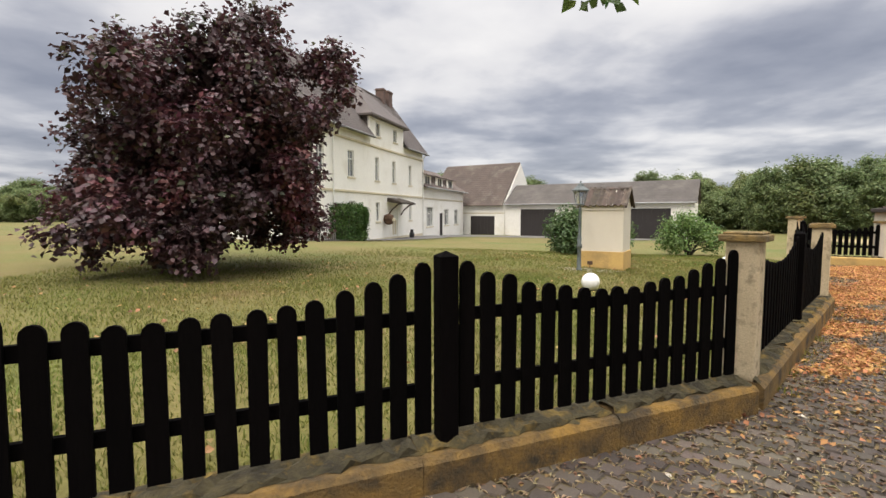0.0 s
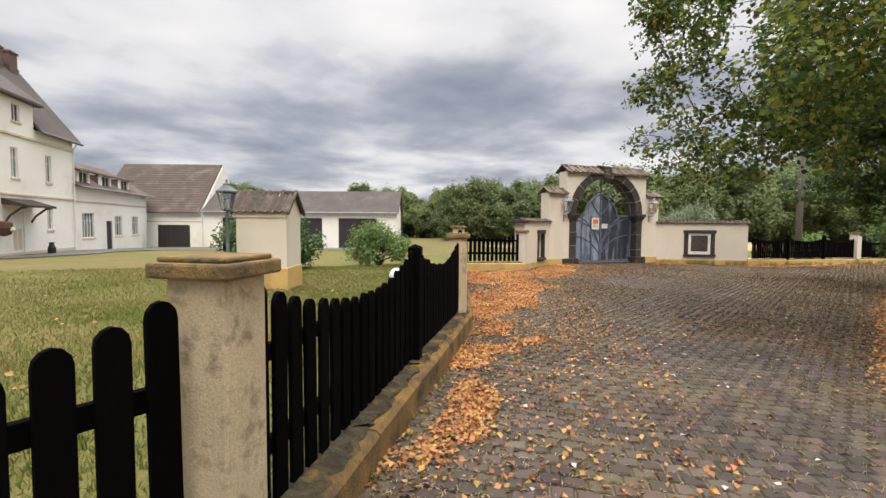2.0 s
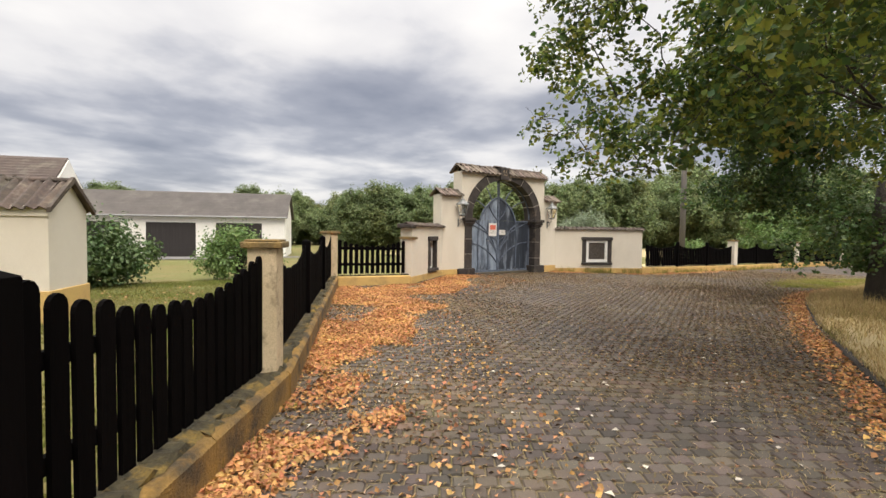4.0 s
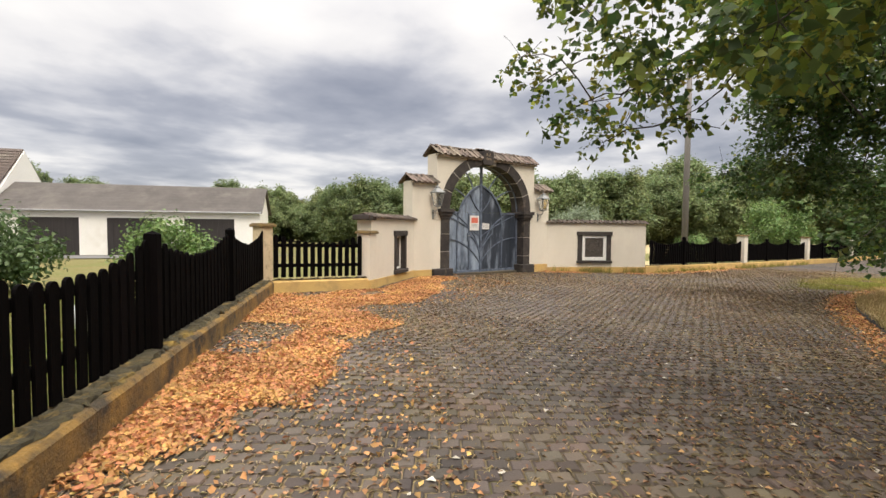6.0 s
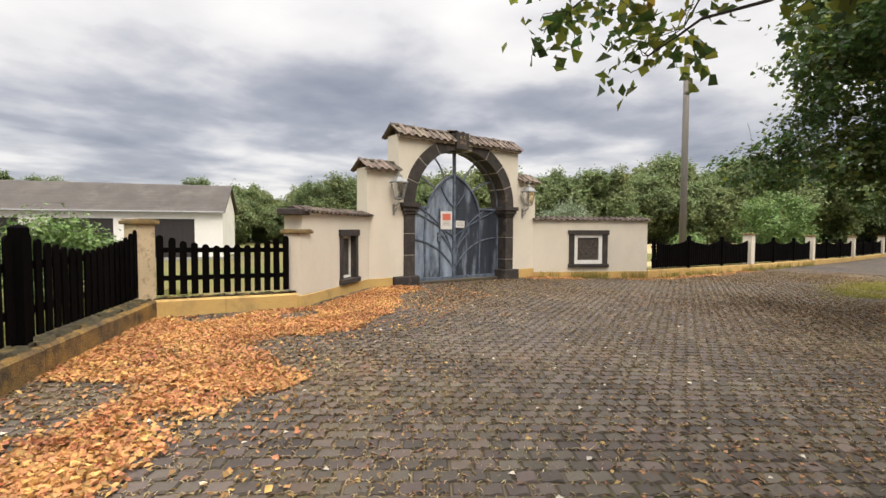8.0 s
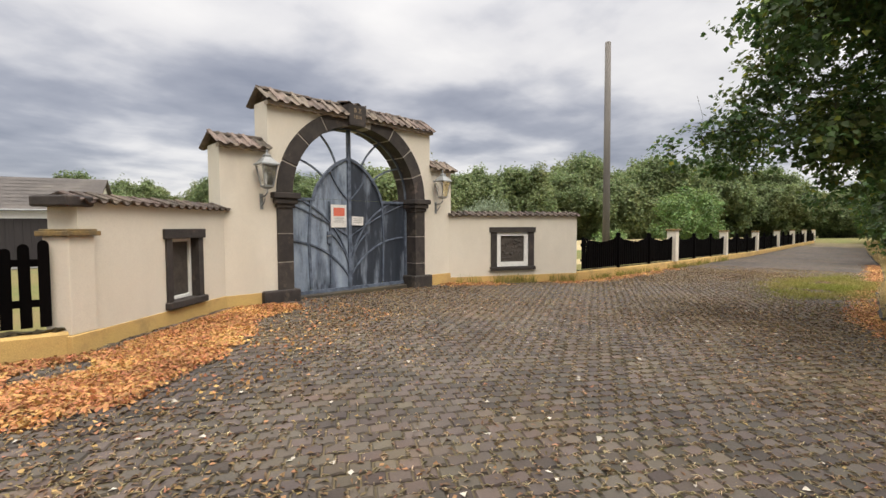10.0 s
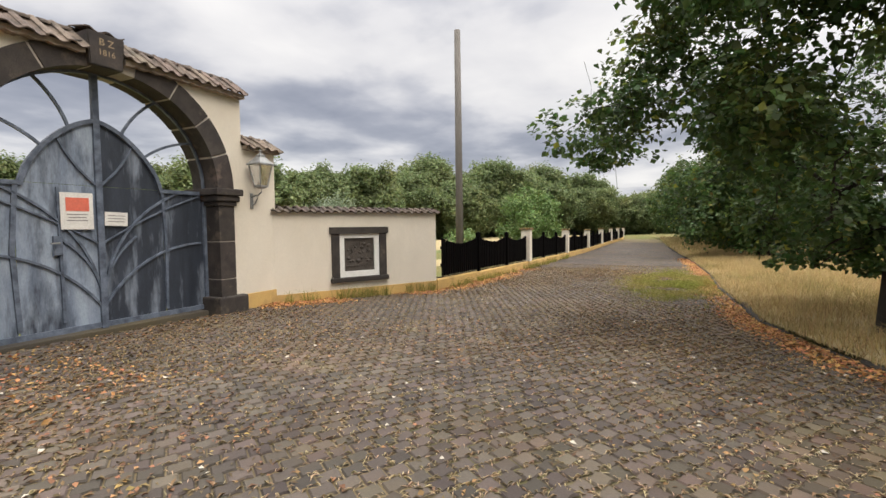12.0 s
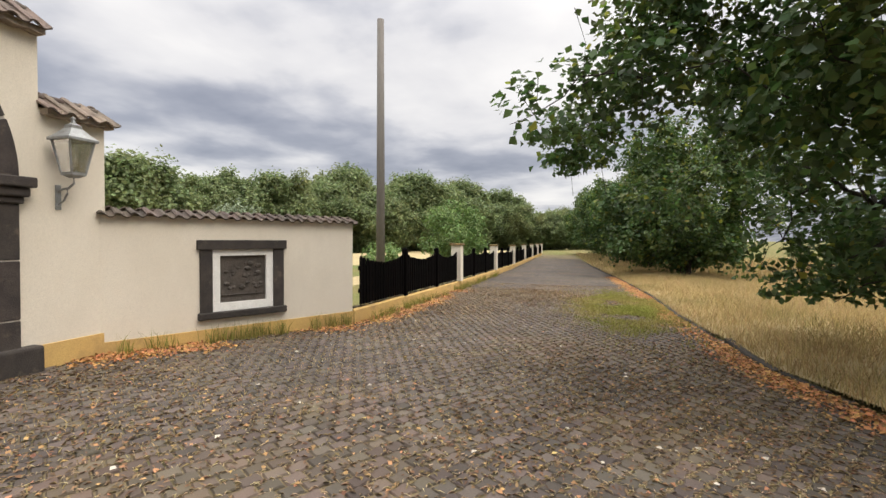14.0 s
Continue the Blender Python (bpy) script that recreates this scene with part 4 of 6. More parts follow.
# end pillar of the low wall
t = pillar(W0 + Vector((-0.05, 0.10)), pav(13, 13.6) + 0.22, 26, "wall end pillars", h=1.12, w=0.16, mat=M_RENDER)
part("foot", box(bmesh.new(), -0.19, 0.19, -0.19, 0.19, -0.6, 0.0, 0.01), M_YELLOW, t, "ochre painted foot")
t = thing("wall_end_coping", "dark stone block closing the wall coping", "coping", pose(W0.x, W0.y, 0, 0, 0, 26))
part("block", box(bmesh.new(), -0.18, 0.16, -0.06, 0.40, 1.50, 1.62, 0.02), M_BASALT, t)


def lantern(parent_m, scale, name, label, cat, post_h=0.0, mat=None):
    """A tapering four-sided lantern with glass panes and a crowned roof."""
    mat = mat or M_LAMP
    t = thing(name, label, cat, parent_m)
    b0, b1, h0, h1 = 0.085 * scale, 0.15 * scale, post_h, post_h + 0.40 * scale
    c = [(-1, -1), (1, -1), (1, 1), (-1, 1)]
    for x, y in c:
        part("lantern_bar", tube(bmesh.new(), [(x * b0, y * b0, h0), (x * b1, y * b1, h1)], 0.011 * scale, 6), mat, t)
    for k in range(4):
        (xa, ya), (xb, yb) = c[k], c[(k + 1) % 4]
        g = bmesh.new()
        v = [g.verts.new(q) for q in ((xa * b0 * .96, ya * b0 * .96, h0), (xb * b0 * .96, yb * b0 * .96, h0), (xb * b1 * .96, yb * b1 * .96, h1), (xa * b1 * .96, ya * b1 * .96, h1))]
        g.faces.new(v)
        bmesh.ops.solidify(g, geom=g.faces, thickness=0.004)
        p = part("pane", g, M_GLASS, t)
        p.visible_shadow = False
    f = bmesh.new()
    lathe(f, [(0.05 * scale, h0 - 0.05 * scale), (0.125 * scale, h0 - 0.02 * scale), (0.125 * scale, h0 + 0.012 * scale)], 4, twist=math.pi / 4)
    part("lantern_base", f, mat, t)
    f = bmesh.new()
    lathe(f, [(0.255 * scale, h1 - 0.01 * scale), (0.255 * scale, h1 + 0.02 * scale), (0.17 * scale, h1 + 0.075 * scale), (0.10 * scale, h1 + 0.14 * scale), (0.085 * scale, h1 + 0.145 * scale), (0.085 * scale, h1 + 0.185 * scale), (0.03 * scale, h1 + 0.21 * scale), (0.018 * scale, h1 + 0.25 * scale), (0.028 * scale, h1 + 0.27 * scale), (0.004, h1 + 0.29 * scale)], 4, twist=math.pi / 4)
    part("lantern_roof", f, mat, t, "stepped metal lantern roof")
    part("bulb", lathe(bmesh.new(), [(0.012, h0), (0.02, h0 + 0.1 * scale), (0.032 * scale, h0 + 0.17 * scale), (0.02 * scale, h0 + 0.23 * scale), (0.004, h0 + 0.25 * scale)], 10), M_GLOBE, t, "frosted bulb")
    return t


for sx, name in ((0.05, "wall_lantern"), (4.44, "wall_lantern")):
    t = lantern(GM @ pose(sx, -0.25, 1.99), 0.92, name, "grey metal wall lantern on a scrolled bracket beside the arch", "lantern")
    arm = bmesh.new()
    tube(arm, [(0, 0.25, -0.20), (0, 0.18, -0.17), (0, 0.08, -0.16), (0, 0.0, -0.11), (0, 0, -0.03)], 0.013, 8)
    tube(arm, [(0, 0.24, -0.34), (0, 0.16, -0.30), (0, 0.10, -0.22), (0, 0.10, -0.17)], 0.010, 8)
    part("bracket", arm, M_LAMP, t, "scrolled metal bracket")
    part("wall_plate", box(bmesh.new(), -0.03, 0.03, 0.235, 0.25, -0.40, -0.12, 0.004), M_LAMP, t)


# ---------------------------------------------------------------- house, barn and shed
HD = Vector((0.309, 0.951))                # run of the house front, away from the gate
HC = Vector((-1.95, 44.65))                # corner between the tall house and its low wing
HM = pose(HC.x, HC.y, 0, 0, 0, math.degrees(math.atan2(-HD.y, -HD.x)))
# in the house frame x runs back towards the viewer along the front, y points to the lawn side, so the walls lie at y < 0
HZ = -0.75


def sash(x0, x1, z0, z1, bars, zt, y, fr=0.06, th=0.06):
    """A window frame with its upright bars and, at zt, a transom."""
    xs = [x0 + (x1 - x0) * k / (bars + 1) for k in range(bars + 2)]
    zs = [z0, zt, z1] if zt else [z0, z1]
    holes = []
    for i, (a, b) in enumerate(zip(xs, xs[1:])):
        for k, (c, e) in enumerate(zip(zs, zs[1:])):
            holes.append((a + (fr if i == 0 else fr / 2), b - (fr if i == bars else fr / 2), c + (fr if k == 0 else fr / 2), e - (fr if k == len(zs) - 2 else fr / 2)))
    return wall_with_holes(x0, x1, z0, z1, holes, y, th)


def house_window(parent, x, z0, z1, w, bars=1, transom=True, y=0.0):
    """A casement set in an opening: dark sheet for the unlit room, frame, sash bars, glass, stone sill."""
    win = part("window", box(bmesh.new(), x - w / 2, x + w / 2, y - 0.16, y - 0.15, z0, z1), M_ROOMSHADE, parent, "dark casement window with white sash bars")
    fr = 0.06
    f = sash(x - w / 2, x + w / 2, z0, z1, bars, z0 + (z1 - z0) * 0.68 if transom else None, y - 0.08, fr)
    part("window_frame", f, M_WHITE, win, "white wooden frame")
    p = part("pane", box(bmesh.new(), x - w / 2 + fr, x + w / 2 - fr, y - 0.125, y - 0.12, z0 + fr, z1 - fr), M_GLASS, win)
    p.visible_shadow = False
    part("sill", box(bmesh.new(), x - w / 2 - 0.1, x + w / 2 + 0.1, y - 0.14, y + 0.06, z0 - 0.13, z0 - 0.01, 0.01), M_TRIM, win, "pale stone sill")


def wall_with_holes(x0, x1, z0, z1, holes, y=0.0, th=0.16):
    """Front wall as a grid of boxes that leaves the openings out."""
    bm = bmesh.new()
    xs = sorted({x0, x1, *[h[0] for h in holes], *[h[1] for h in holes]})
    zs = sorted({z0, z1, *[h[2] for h in holes], *[h[3] for h in holes]})
    for a, b in zip(xs, xs[1:]):
        for c, e in zip(zs, zs[1:]):
            if not any(h[0] - 1e-6 <= a and b <= h[1] + 1e-6 and h[2] - 1e-6 <= c and e <= h[3] + 1e-6 for h in holes):
                box(bm, a, b, y - th, y, c, e)
    bmesh.ops.remove_doubles(bm, verts=bm.verts, dist=0.0005)
    return bm


house = thing("manor_house", "white-rendered two-storey manor house with slate hipped roof and wing", "house", HM)
LEN, DEP = 21.0, 6.6
up_w = [(x, 3.97, 5.73, w) for x, w in ((3.1, 0.66), (6.6, 0.66), (9.7, 0.66), (13.65, 0.85), (17.4, 0.85))]
lo_w = [(x, 0.90, 2.35, w) for x, w in ((3.1, 0.66), (9.65, 0.66), (13.65, 0.85), (19.2, 1.3))]
door = (6.45, HZ + 0.25, 2.0, 1.1)
allw = up_w + lo_w
holes = [(x - w / 2, x + w / 2, a, b) for x, a, b, w in allw + [door]]
part("front_wall", wall_with_holes(0, LEN, HZ - 1.0, 6.45, holes), M_HOUSE, house)
bm = bmesh.new()
box(bm, 0, 0.3, -DEP, -0.16, HZ - 1.0, 6.45)
box(bm, LEN - 0.3, LEN, -DEP, -0.16, HZ - 1.0, 6.45)
box(bm, 0.3, LEN - 0.3, -DEP, -DEP + 0.3, HZ - 1.0, 6.45)
part("side_walls", bm, M_HOUSE, house)
part("frieze", box(bmesh.new(), -0.02, LEN + 0.02, -DEP, 0.02, 6.45, 7.1), M_HOUSE, house)
for z0, z1, o, nm in ((2.92, 3.06, 0.07, "string_course"), (6.38, 6.52, 0.10, "cornice")):
    part(nm, box(bmesh.new(), -0.07, LEN, -0.02, o, z0, z1, 0.02), M_TRIM, house, "ochre stone moulding")
part("plinth", box(bmesh.new(), -0.03, LEN, -0.02, 0.06, HZ - 1, HZ + 0.35), M_TRIM, house, "ochre stone plinth")
for x, a, b, w in allw:
    house_window(house, x, a, b, w, 1, True)
d = part("door", box(bmesh.new(), 6.45 - 0.55, 6.45 + 0.55, -0.13, -0.08, HZ + 0.25, 2.0), M_WHITE, house, "pale panelled front door")
part("door_panel", box(bmesh.new(), 6.05, 6.40, -0.08, -0.065, HZ + 0.5, 1.0, 0.01), M_TRIM, d)
part("door_panel", box(bmesh.new(), 6.50, 6.85, -0.08, -0.065, HZ + 0.5, 1.0, 0.01), M_TRIM, d)
for k in range(2):
    part("door_step", box(bmesh.new(), 5.8 - 0.2 * (1 - k), 7.4 + 0.2 * (1 - k), -0.05, 0.75 - 0.32 * k, HZ - 0.6, HZ + 0.05 + 0.16 * k, 0.02), M_KERB, house)
can = part("porch_canopy", prism(bmesh.new(), [(0.0, 2.75), (1.25, 2.35), (1.25, 2.22), (0.0, 2.40)], 5.0, 7.95, axis="x"), M_TILE, house, "tiled porch canopy")
for x in (5.2, 7.7):
    part("canopy_bracket", tube(bmesh.new(), [(x, 0.0, 1.35), (x, 0.25, 1.75), (x, 0.8, 2.2), (x, 1.1, 2.25)], 0.06), M_WOODBROWN, can, "carved dark timber bracket")
# gabled roof whose front slope is broken by the attic bay
zr, ze, oh = 11.95, 7.05, 0.45
YR = -DEP / 2
BX0, BX1, BZ = 4.65, 10.9, 8.68


def slope_z(y):
    return ze + (zr - ze) * (oh - y) / (oh - YR)


def slope_piece(bm, x0, x1, y0, y1):
    """A slab of the front slope from y0 up to y1."""
    z0, z1 = slope_z(y0), slope_z(y1)
    prism(bm, [(y0, z0), (y1, z1), (y1, z1 - 0.16), (y0, z0 - 0.16)], x0, x1, axis="x")


bm = bmesh.new()
slope_piece(bm, -oh, BX0, oh, YR)
slope_piece(bm, BX1, LEN + oh, oh, YR)
slope_piece(bm, BX0, BX1, -0.35, YR)
prism(bm, [(YR, zr), (-DEP - oh, ze), (-DEP - oh, ze - 0.16), (YR, zr - 0.16)], -oh, LEN + oh, axis="x")
roof = part("roof", bm, M_SLATE, house, "dark grey-brown slate roof")
for x0 in (0.0, LEN - 0.3):
    part("gable_wall", prism(bmesh.new(), [(0.0, 7.1), (YR, zr - 0.3), (-DEP, 7.1)], x0, x0 + 0.3, axis="x"), M_HOUSE, house)
for k in range(1, 40):   # slate courses
    y = oh + (YR - oh) * k / 40
    z = slope_z(y)
    for x0, x1 in ((-oh, LEN + oh),) if y < -0.4 else ((-oh, BX0), (BX1, LEN + oh)):
        part("slate_course", prism(bmesh.new(), [(y + 0.012, z - 0.01), (y + 0.012, z + 0.012), (y - 0.06, z + 0.082)], x0, x1, axis="x"), M_SLATE, roof)
part("ridge_cap", tube(bmesh.new(), [(-oh, YR, zr), (LEN + oh, YR, zr)], 0.11, 8), M_SLATE, roof)
for x0, x1 in ((-oh, BX0), (BX1, LEN + oh)):
    part("gutter", tube(bmesh.new(), [(x0, oh + 0.05, ze - 0.06), (x1, oh + 0.05, ze - 0.06)], 0.07), M_LAMP, roof)
for x in (0.12, 16.1):
    part("downpipe", tube(bmesh.new(), [(x, oh, ze), (x, 0.12, ze - 0.5), (x, 0.10, HZ)], 0.05), M_WHITE, house)
# attic bay that rises from the front wall through the eave
holes = [(6.0, 6.75, 7.25, 8.3), (9.15, 9.9, 7.25, 8.3)]
dm = part("roof_bay", wall_with_holes(BX0, BX1, 6.5, BZ, holes, y=0.03), M_HOUSE, house, "white attic bay with two windows")
for x0, x1, z0, z1 in holes:
    part("window", box(bmesh.new(), x0, x1, -0.13, -0.09, z0, z1), M_ROOMSHADE, dm)
    part("window_frame", sash(x0, x1, z0, z1, 1, None, -0.04, th=0.05), M_WHITE, dm)
    part("sill", box(bmesh.new(), x0 - 0.1, x1 + 0.1, -0.09, 0.10, z0 - 0.1, z0 - 0.002, 0.01), M_TRIM, dm)
for x in (BX0, BX1 - 0.15):
    part("bay_cheek", prism(bmesh.new(), [(-0.131, 7.1), (-0.131, BZ), (-1.1, BZ), (-1.1, 8.4)], x, x + 0.15, axis="x"), M_SLATE, dm, "slate-hung bay side")
bm = bmesh.new()
ov, yb, xa = 0.4, oh - (BZ - ze) * (oh - YR) / (zr - ze), (BX0 + BX1) / 2
c = [bm.verts.new(p) for p in ((BX0 - ov, oh, BZ), (BX1 + ov, oh, BZ), (BX1 + ov, yb - 0.1, BZ), (BX0 - ov, yb - 0.1, BZ), (xa, YR + 0.25, zr + 0.12), (BX0 - ov, oh, BZ - 0.14), (BX1 + ov, oh, BZ - 0.14), (BX1 + ov, yb - 0.1, BZ - 0.14), (BX0 - ov, yb - 0.1, BZ - 0.14))]
for f in ((0, 1, 4), (1, 2, 4), (3, 0, 4), (2, 3, 4), (0, 5, 6, 1), (1, 6, 7, 2), (3, 8, 5, 0), (8, 7, 6, 5), (2, 7, 8, 3)):
    bm.faces.new([c[i] for i in f])
part("bay_roof", bm, M_SLATE, house, "slate hipped roof of the attic bay")
for x, w, h in ((0.7, 0.42, 12.95), (2.05, 0.2, 12.9)):
    bm = box(bmesh.new(), x - w, x + w, YR - 0.4, YR + 0.4, 11.0, h, 0.02)
    box(bm, x - w - 0.06, x + w + 0.06, YR - 0.46, YR + 0.46, h - 0.2, h - 0.05, 0.02)
    part("chimney", bm, M_BRICK, house, "dark brick chimney stack")
# low wing
WL = 14.5
ww = [(-2.1, 0.2, 2.1, 1.9, 3), (-7.6, 0.2, 1.95, 1.5, 2), (-11.4, 0.2, 1.95, 1.5, 2)]
holes = [(x - w / 2, x + w / 2, a, b) for x, a, b, w, _ in ww] + [(-6.3, -5.2, -1.0, 1.5)]
part("wing_wall", wall_with_holes(-WL, 0, HZ - 1.2, 4.0, holes), M_HOUSE, house)
bm = bmesh.new()
box(bm, -WL, -WL + 0.3, -7, -0.16, HZ - 1.2, 4.0)
part("wing_side_wall", bm, M_HOUSE, house)
for x, a, b, w, nb in ww:
    house_window(house, x, a, b, w, nb, True)
part("wing_door", box(bmesh.new(), -6.3, -5.2, -0.13, -0.08, -1.2, 1.5), M_DARKDOOR, house, "dark wing door")
part("wing_string", box(bmesh.new(), -WL, -0.07, -0.02, 0.07, 2.88, 3.0, 0.02), M_TRIM, house)
bm = bmesh.new()
prism(bm, [(0.5, 4.0), (-3.6, 6.6), (-7.6, 4.0)], -WL - 0.3, 0.0, axis="x")
wr = part("wing_roof", bm, M_BARNROOF, house, "brown tiled wing roof")
for x in (-1.8, -5.6, -9.4):
    g = part("wing_dormer", wall_with_holes(x - 1.0, x + 1.0, 4.05, 5.3, [(x - 0.7, x + 0.7, 4.25, 5.2)], y=-0.1), M_HOUSE, house, "small flat-roofed attic dormer")
    part("window", box(bmesh.new(), x - 0.7, x + 0.7, -0.24, -0.2, 4.25, 5.2), M_ROOMSHADE, g)
    part("window_frame", sash(x - 0.7, x + 0.7, 4.25, 5.2, 1, None, -0.14, 0.08), M_WHITE, g)
    part("dormer_roof", prism(bmesh.new(), [(0.25, 5.25), (-2.4, 6.0), (-2.4, 5.9), (0.25, 5.12)], x - 1.25, x + 1.25, axis="x"), M_BARNROOF, g, "brown dormer roof")
    part("dormer_cheek", box(bmesh.new(), x - 1.0, x + 1.0, -2.2, -0.27, 4.4, 5.2), M_SLATE, g)
part("gutter", tube(bmesh.new(), [(-WL - 0.3, 0.55, 3.98), (0, 0.55, 3.98)], 0.07), M_LAMP, wr)
# things at the house door
t = thing("hanging_basket", "reddish hanging flower basket beside the porch", "flower basket", HM @ pose(8.45, 0.35, 0.95))
part("basket", lathe(bmesh.new(), [(0.05, -0.35), (0.3, -0.25), (0.42, 0.1), (0.36, 0.4), (0.1, 0.5)], 12), M_RUST, t)
part("flowers", lathe(bmesh.new(), [(0.02, -0.1), (0.16, -0.02), (0.12, 0.14), (0.02, 0.18)], 8), M_TRIM, t, "pale flower cluster", m=pose(0, 0.4, 0))
t = thing("milk_churn", "dark metal churn standing by the door steps", "churn", HM @ pose(4.75, 0.8, HZ + 0.03))
part("body", lathe(bmesh.new(), [(0.2, 0), (0.22, 0.05), (0.22, 0.5), (0.13, 0.68), (0.13, 0.8), (0.17, 0.84)], 14), M_BLACK, t)

t = thing("terrace_fence", "weathered grey wooden terrace fence beside the house hedge", "fence", HM @ pose(17.3, 0.9, HZ))
for k in range(26):
    part("board", box(bmesh.new(), k * 0.24, k * 0.24 + 0.16, 0, 0.03, -0.1, 1.12 + 0.03 * (k % 3), 0.006), M_POLE, t)
for z in (0.3, 0.85):
    part("rail", box(bmesh.new(), -0.05, 6.3, -0.05, -0.002, z, z + 0.09, 0.006), M_POLE, t)

SD = Vector((0.856, -0.517))
SO = Vector((7.4, 56.2))
SM = pose(SO.x, SO.y, 0, 0, 0, math.degrees(math.atan2(SD.y, SD.x)))   # x along the shed front, y away


def shed_door(parent, x0, x1, z0, z1, nm="door"):
    d = part(nm, box(bmesh.new(), x0, x1, 0.05, 0.10, z0, z1), M_DARKDOOR, parent, "dark brown boarded double door")
    n = max(2, round((x1 - x0) / 0.45))
    for k in range(n):
        a = x0 + (x1 - x0) * k / n
        part("board", box(bmesh.new(), a + 0.01, a + (x1 - x0) / n - 0.01, 0.03, 0.05, z0, z1), M_DARKDOOR, d)


barn = thing("barn", "white barn with steep brown tiled roof and dark door", "barn", SM)
part("front_wall", wall_with_holes(-9.5, 0.0, -2.0, 2.65, [(-4.6, -1.3, -2.0, 1.15)], y=0.16), M_HOUSE, barn)
part("upper_band", box(bmesh.new(), -9.5, 0.0, -0.05, 0.0, 1.45, 1.55), M_TRIM, barn)
part("gable_wall", prism(bmesh.new(), [(0.16, -2), (10.0, -2), (10.0, 2.65), (5.1, 7.8), (0.16, 2.65)], -0.3, 0.0, axis="x"), M_HOUSE, barn)
r = part("roof", prism(bmesh.new(), [(-0.5, 2.35), (-0.5, 2.5), (5.1, 8.0), (10.6, 2.5), (10.6, 2.35), (5.1, 7.75)], -11, -0.1, axis="x"), M_BARNROOF, barn, "brown weathered pantiled roof")
for k in range(1, 20):
    f = k / 20
    y, z = -0.5 + 5.6 * f, 2.5 + 5.5 * f
    part("tile_course", prism(bmesh.new(), [(y - 0.04, z + 0.03), (y + 0.0, z + 0.06), (y + 0.1, z + 0.09)], -11, -0.1, axis="x"), M_BARNROOF, r)
shed_door(barn, -4.6, -1.3, -1.25, 1.15)
shed = thing("cart_shed", "long low white shed with grey roof and dark doors", "shed", SM @ pose(0.05, 0, 0))
SL = 20.1
doors = [(2.0, 6.2), (8.2, 12.3), (14.0, 18.0)]
part("front_wall", wall_with_holes(0.0, SL, -2.0, 2.60, [(a, b, -2.0, 1.95) for a, b in doors], y=0.16), M_HOUSE, shed)
part("gable_wall", prism(bmesh.new(), [(0.16, -2), (6.5, -2), (6.5, 2.6), (3.5, 4.8), (0.16, 2.6)], SL - 0.3, SL, axis="x"), M_HOUSE, shed)
r = part("roof", prism(bmesh.new(), [(-0.4, 2.45), (-0.4, 2.58), (3.5, 4.98), (7.2, 2.58), (7.2, 2.45), (3.5, 4.8)], 0.0, SL + 0.25, axis="x"), M_SHEDROOF, shed, "grey-brown weathered roof")
for k in range(1, 9):
    f = k / 9
    y, z = -0.4 + 3.9 * f, 2.58 + 2.4 * f
    part("roof_course", prism(bmesh.new(), [(y - 0.03, z + 0.01), (y, z + 0.035), (y + 0.1, z + 0.055)], 0, SL + 0.25, axis="x"), M_SHEDROOF, r)
part("gutter", tube(bmesh.new(), [(0, -0.45, 2.5), (SL + 0.2, -0.45, 2.5)], 0.07), M_LAMP, shed)
for a, b in doors:
    shed_door(shed, a, b, -1.4, 1.95)


# ---------------------------------------------------------------- things on the lawn
sz = -0.16
SHM = pose(4.05, 13.63, sz, 0, 0, -31)
shrine = thing("wayside_shrine", "cream-rendered garden shrine block with ochre base and tiled roof", "shrine", SHM)
part("base", box(bmesh.new(), -0.03, 1.19, -0.03, 1.20, -0.3, 0.56, 0.01), M_YELLOW, shrine, "ochre painted base")
bm = prism(bmesh.new(), [(0, 0.56), (1.17, 0.56), (1.17, 1.86), (0.585, 2.36), (0, 1.86)], 0, 1.16, axis="x")
part("body", bm, M_RENDER, shrine)
part("front_band", box(bmesh.new(), -0.02, 1.18, -0.03, 0.0, 1.74, 1.90, 0.004), M_RENDER, shrine)
tiled_coping(shrine, -0.08, 1.24, 1.86, 2.38, -0.10, 1.27, step=0.175)
for x in (-0.08, 1.22):
    for s in (0, 1):
        y0, y1 = (-0.12, 0.585) if s == 0 else (1.29, 0.585)
        part("verge_tile", prism(bmesh.new(), [(y0, 1.80), (y1, 2.32), (y1, 2.42), (y0, 1.88)], x - 0.02, x + 0.04, axis="x"), M_TILE, shrine)
t = thing("rusty_ground_light", "small rusty floodlight on the ground at the shrine foot", "floodlight", pose(4.2, 13.25, land(4.2, 13.25)))
part("spike", tube(bmesh.new(), [(0, 0, -0.02), (0, 0, 0.14)], 0.012), M_RUST, t)
part("head", box(bmesh.new(), -0.07, 0.07, -0.04, 0.04, 0.13, 0.23, 0.01), M_RUST, t)
# pale gravel bed round the shrine and lamp
rng = np.random.default_rng(5)
n = 1100
gp = np.stack((rng.normal(4.2, 0.45, n), rng.normal(12.95, 0.22, n), np.zeros(n)), 1)
gp[:, 2] = [land(x, y) + 0.012 for x, y, _ in gp]
tagged(new("gravel", leaf_mesh("gravel", gp, 0.035, M_LEAFWHITE, rng, flat=1.0, aspect=0.9)), "pale gravel strewn round the shrine foot", "gravel", kind="stuff")

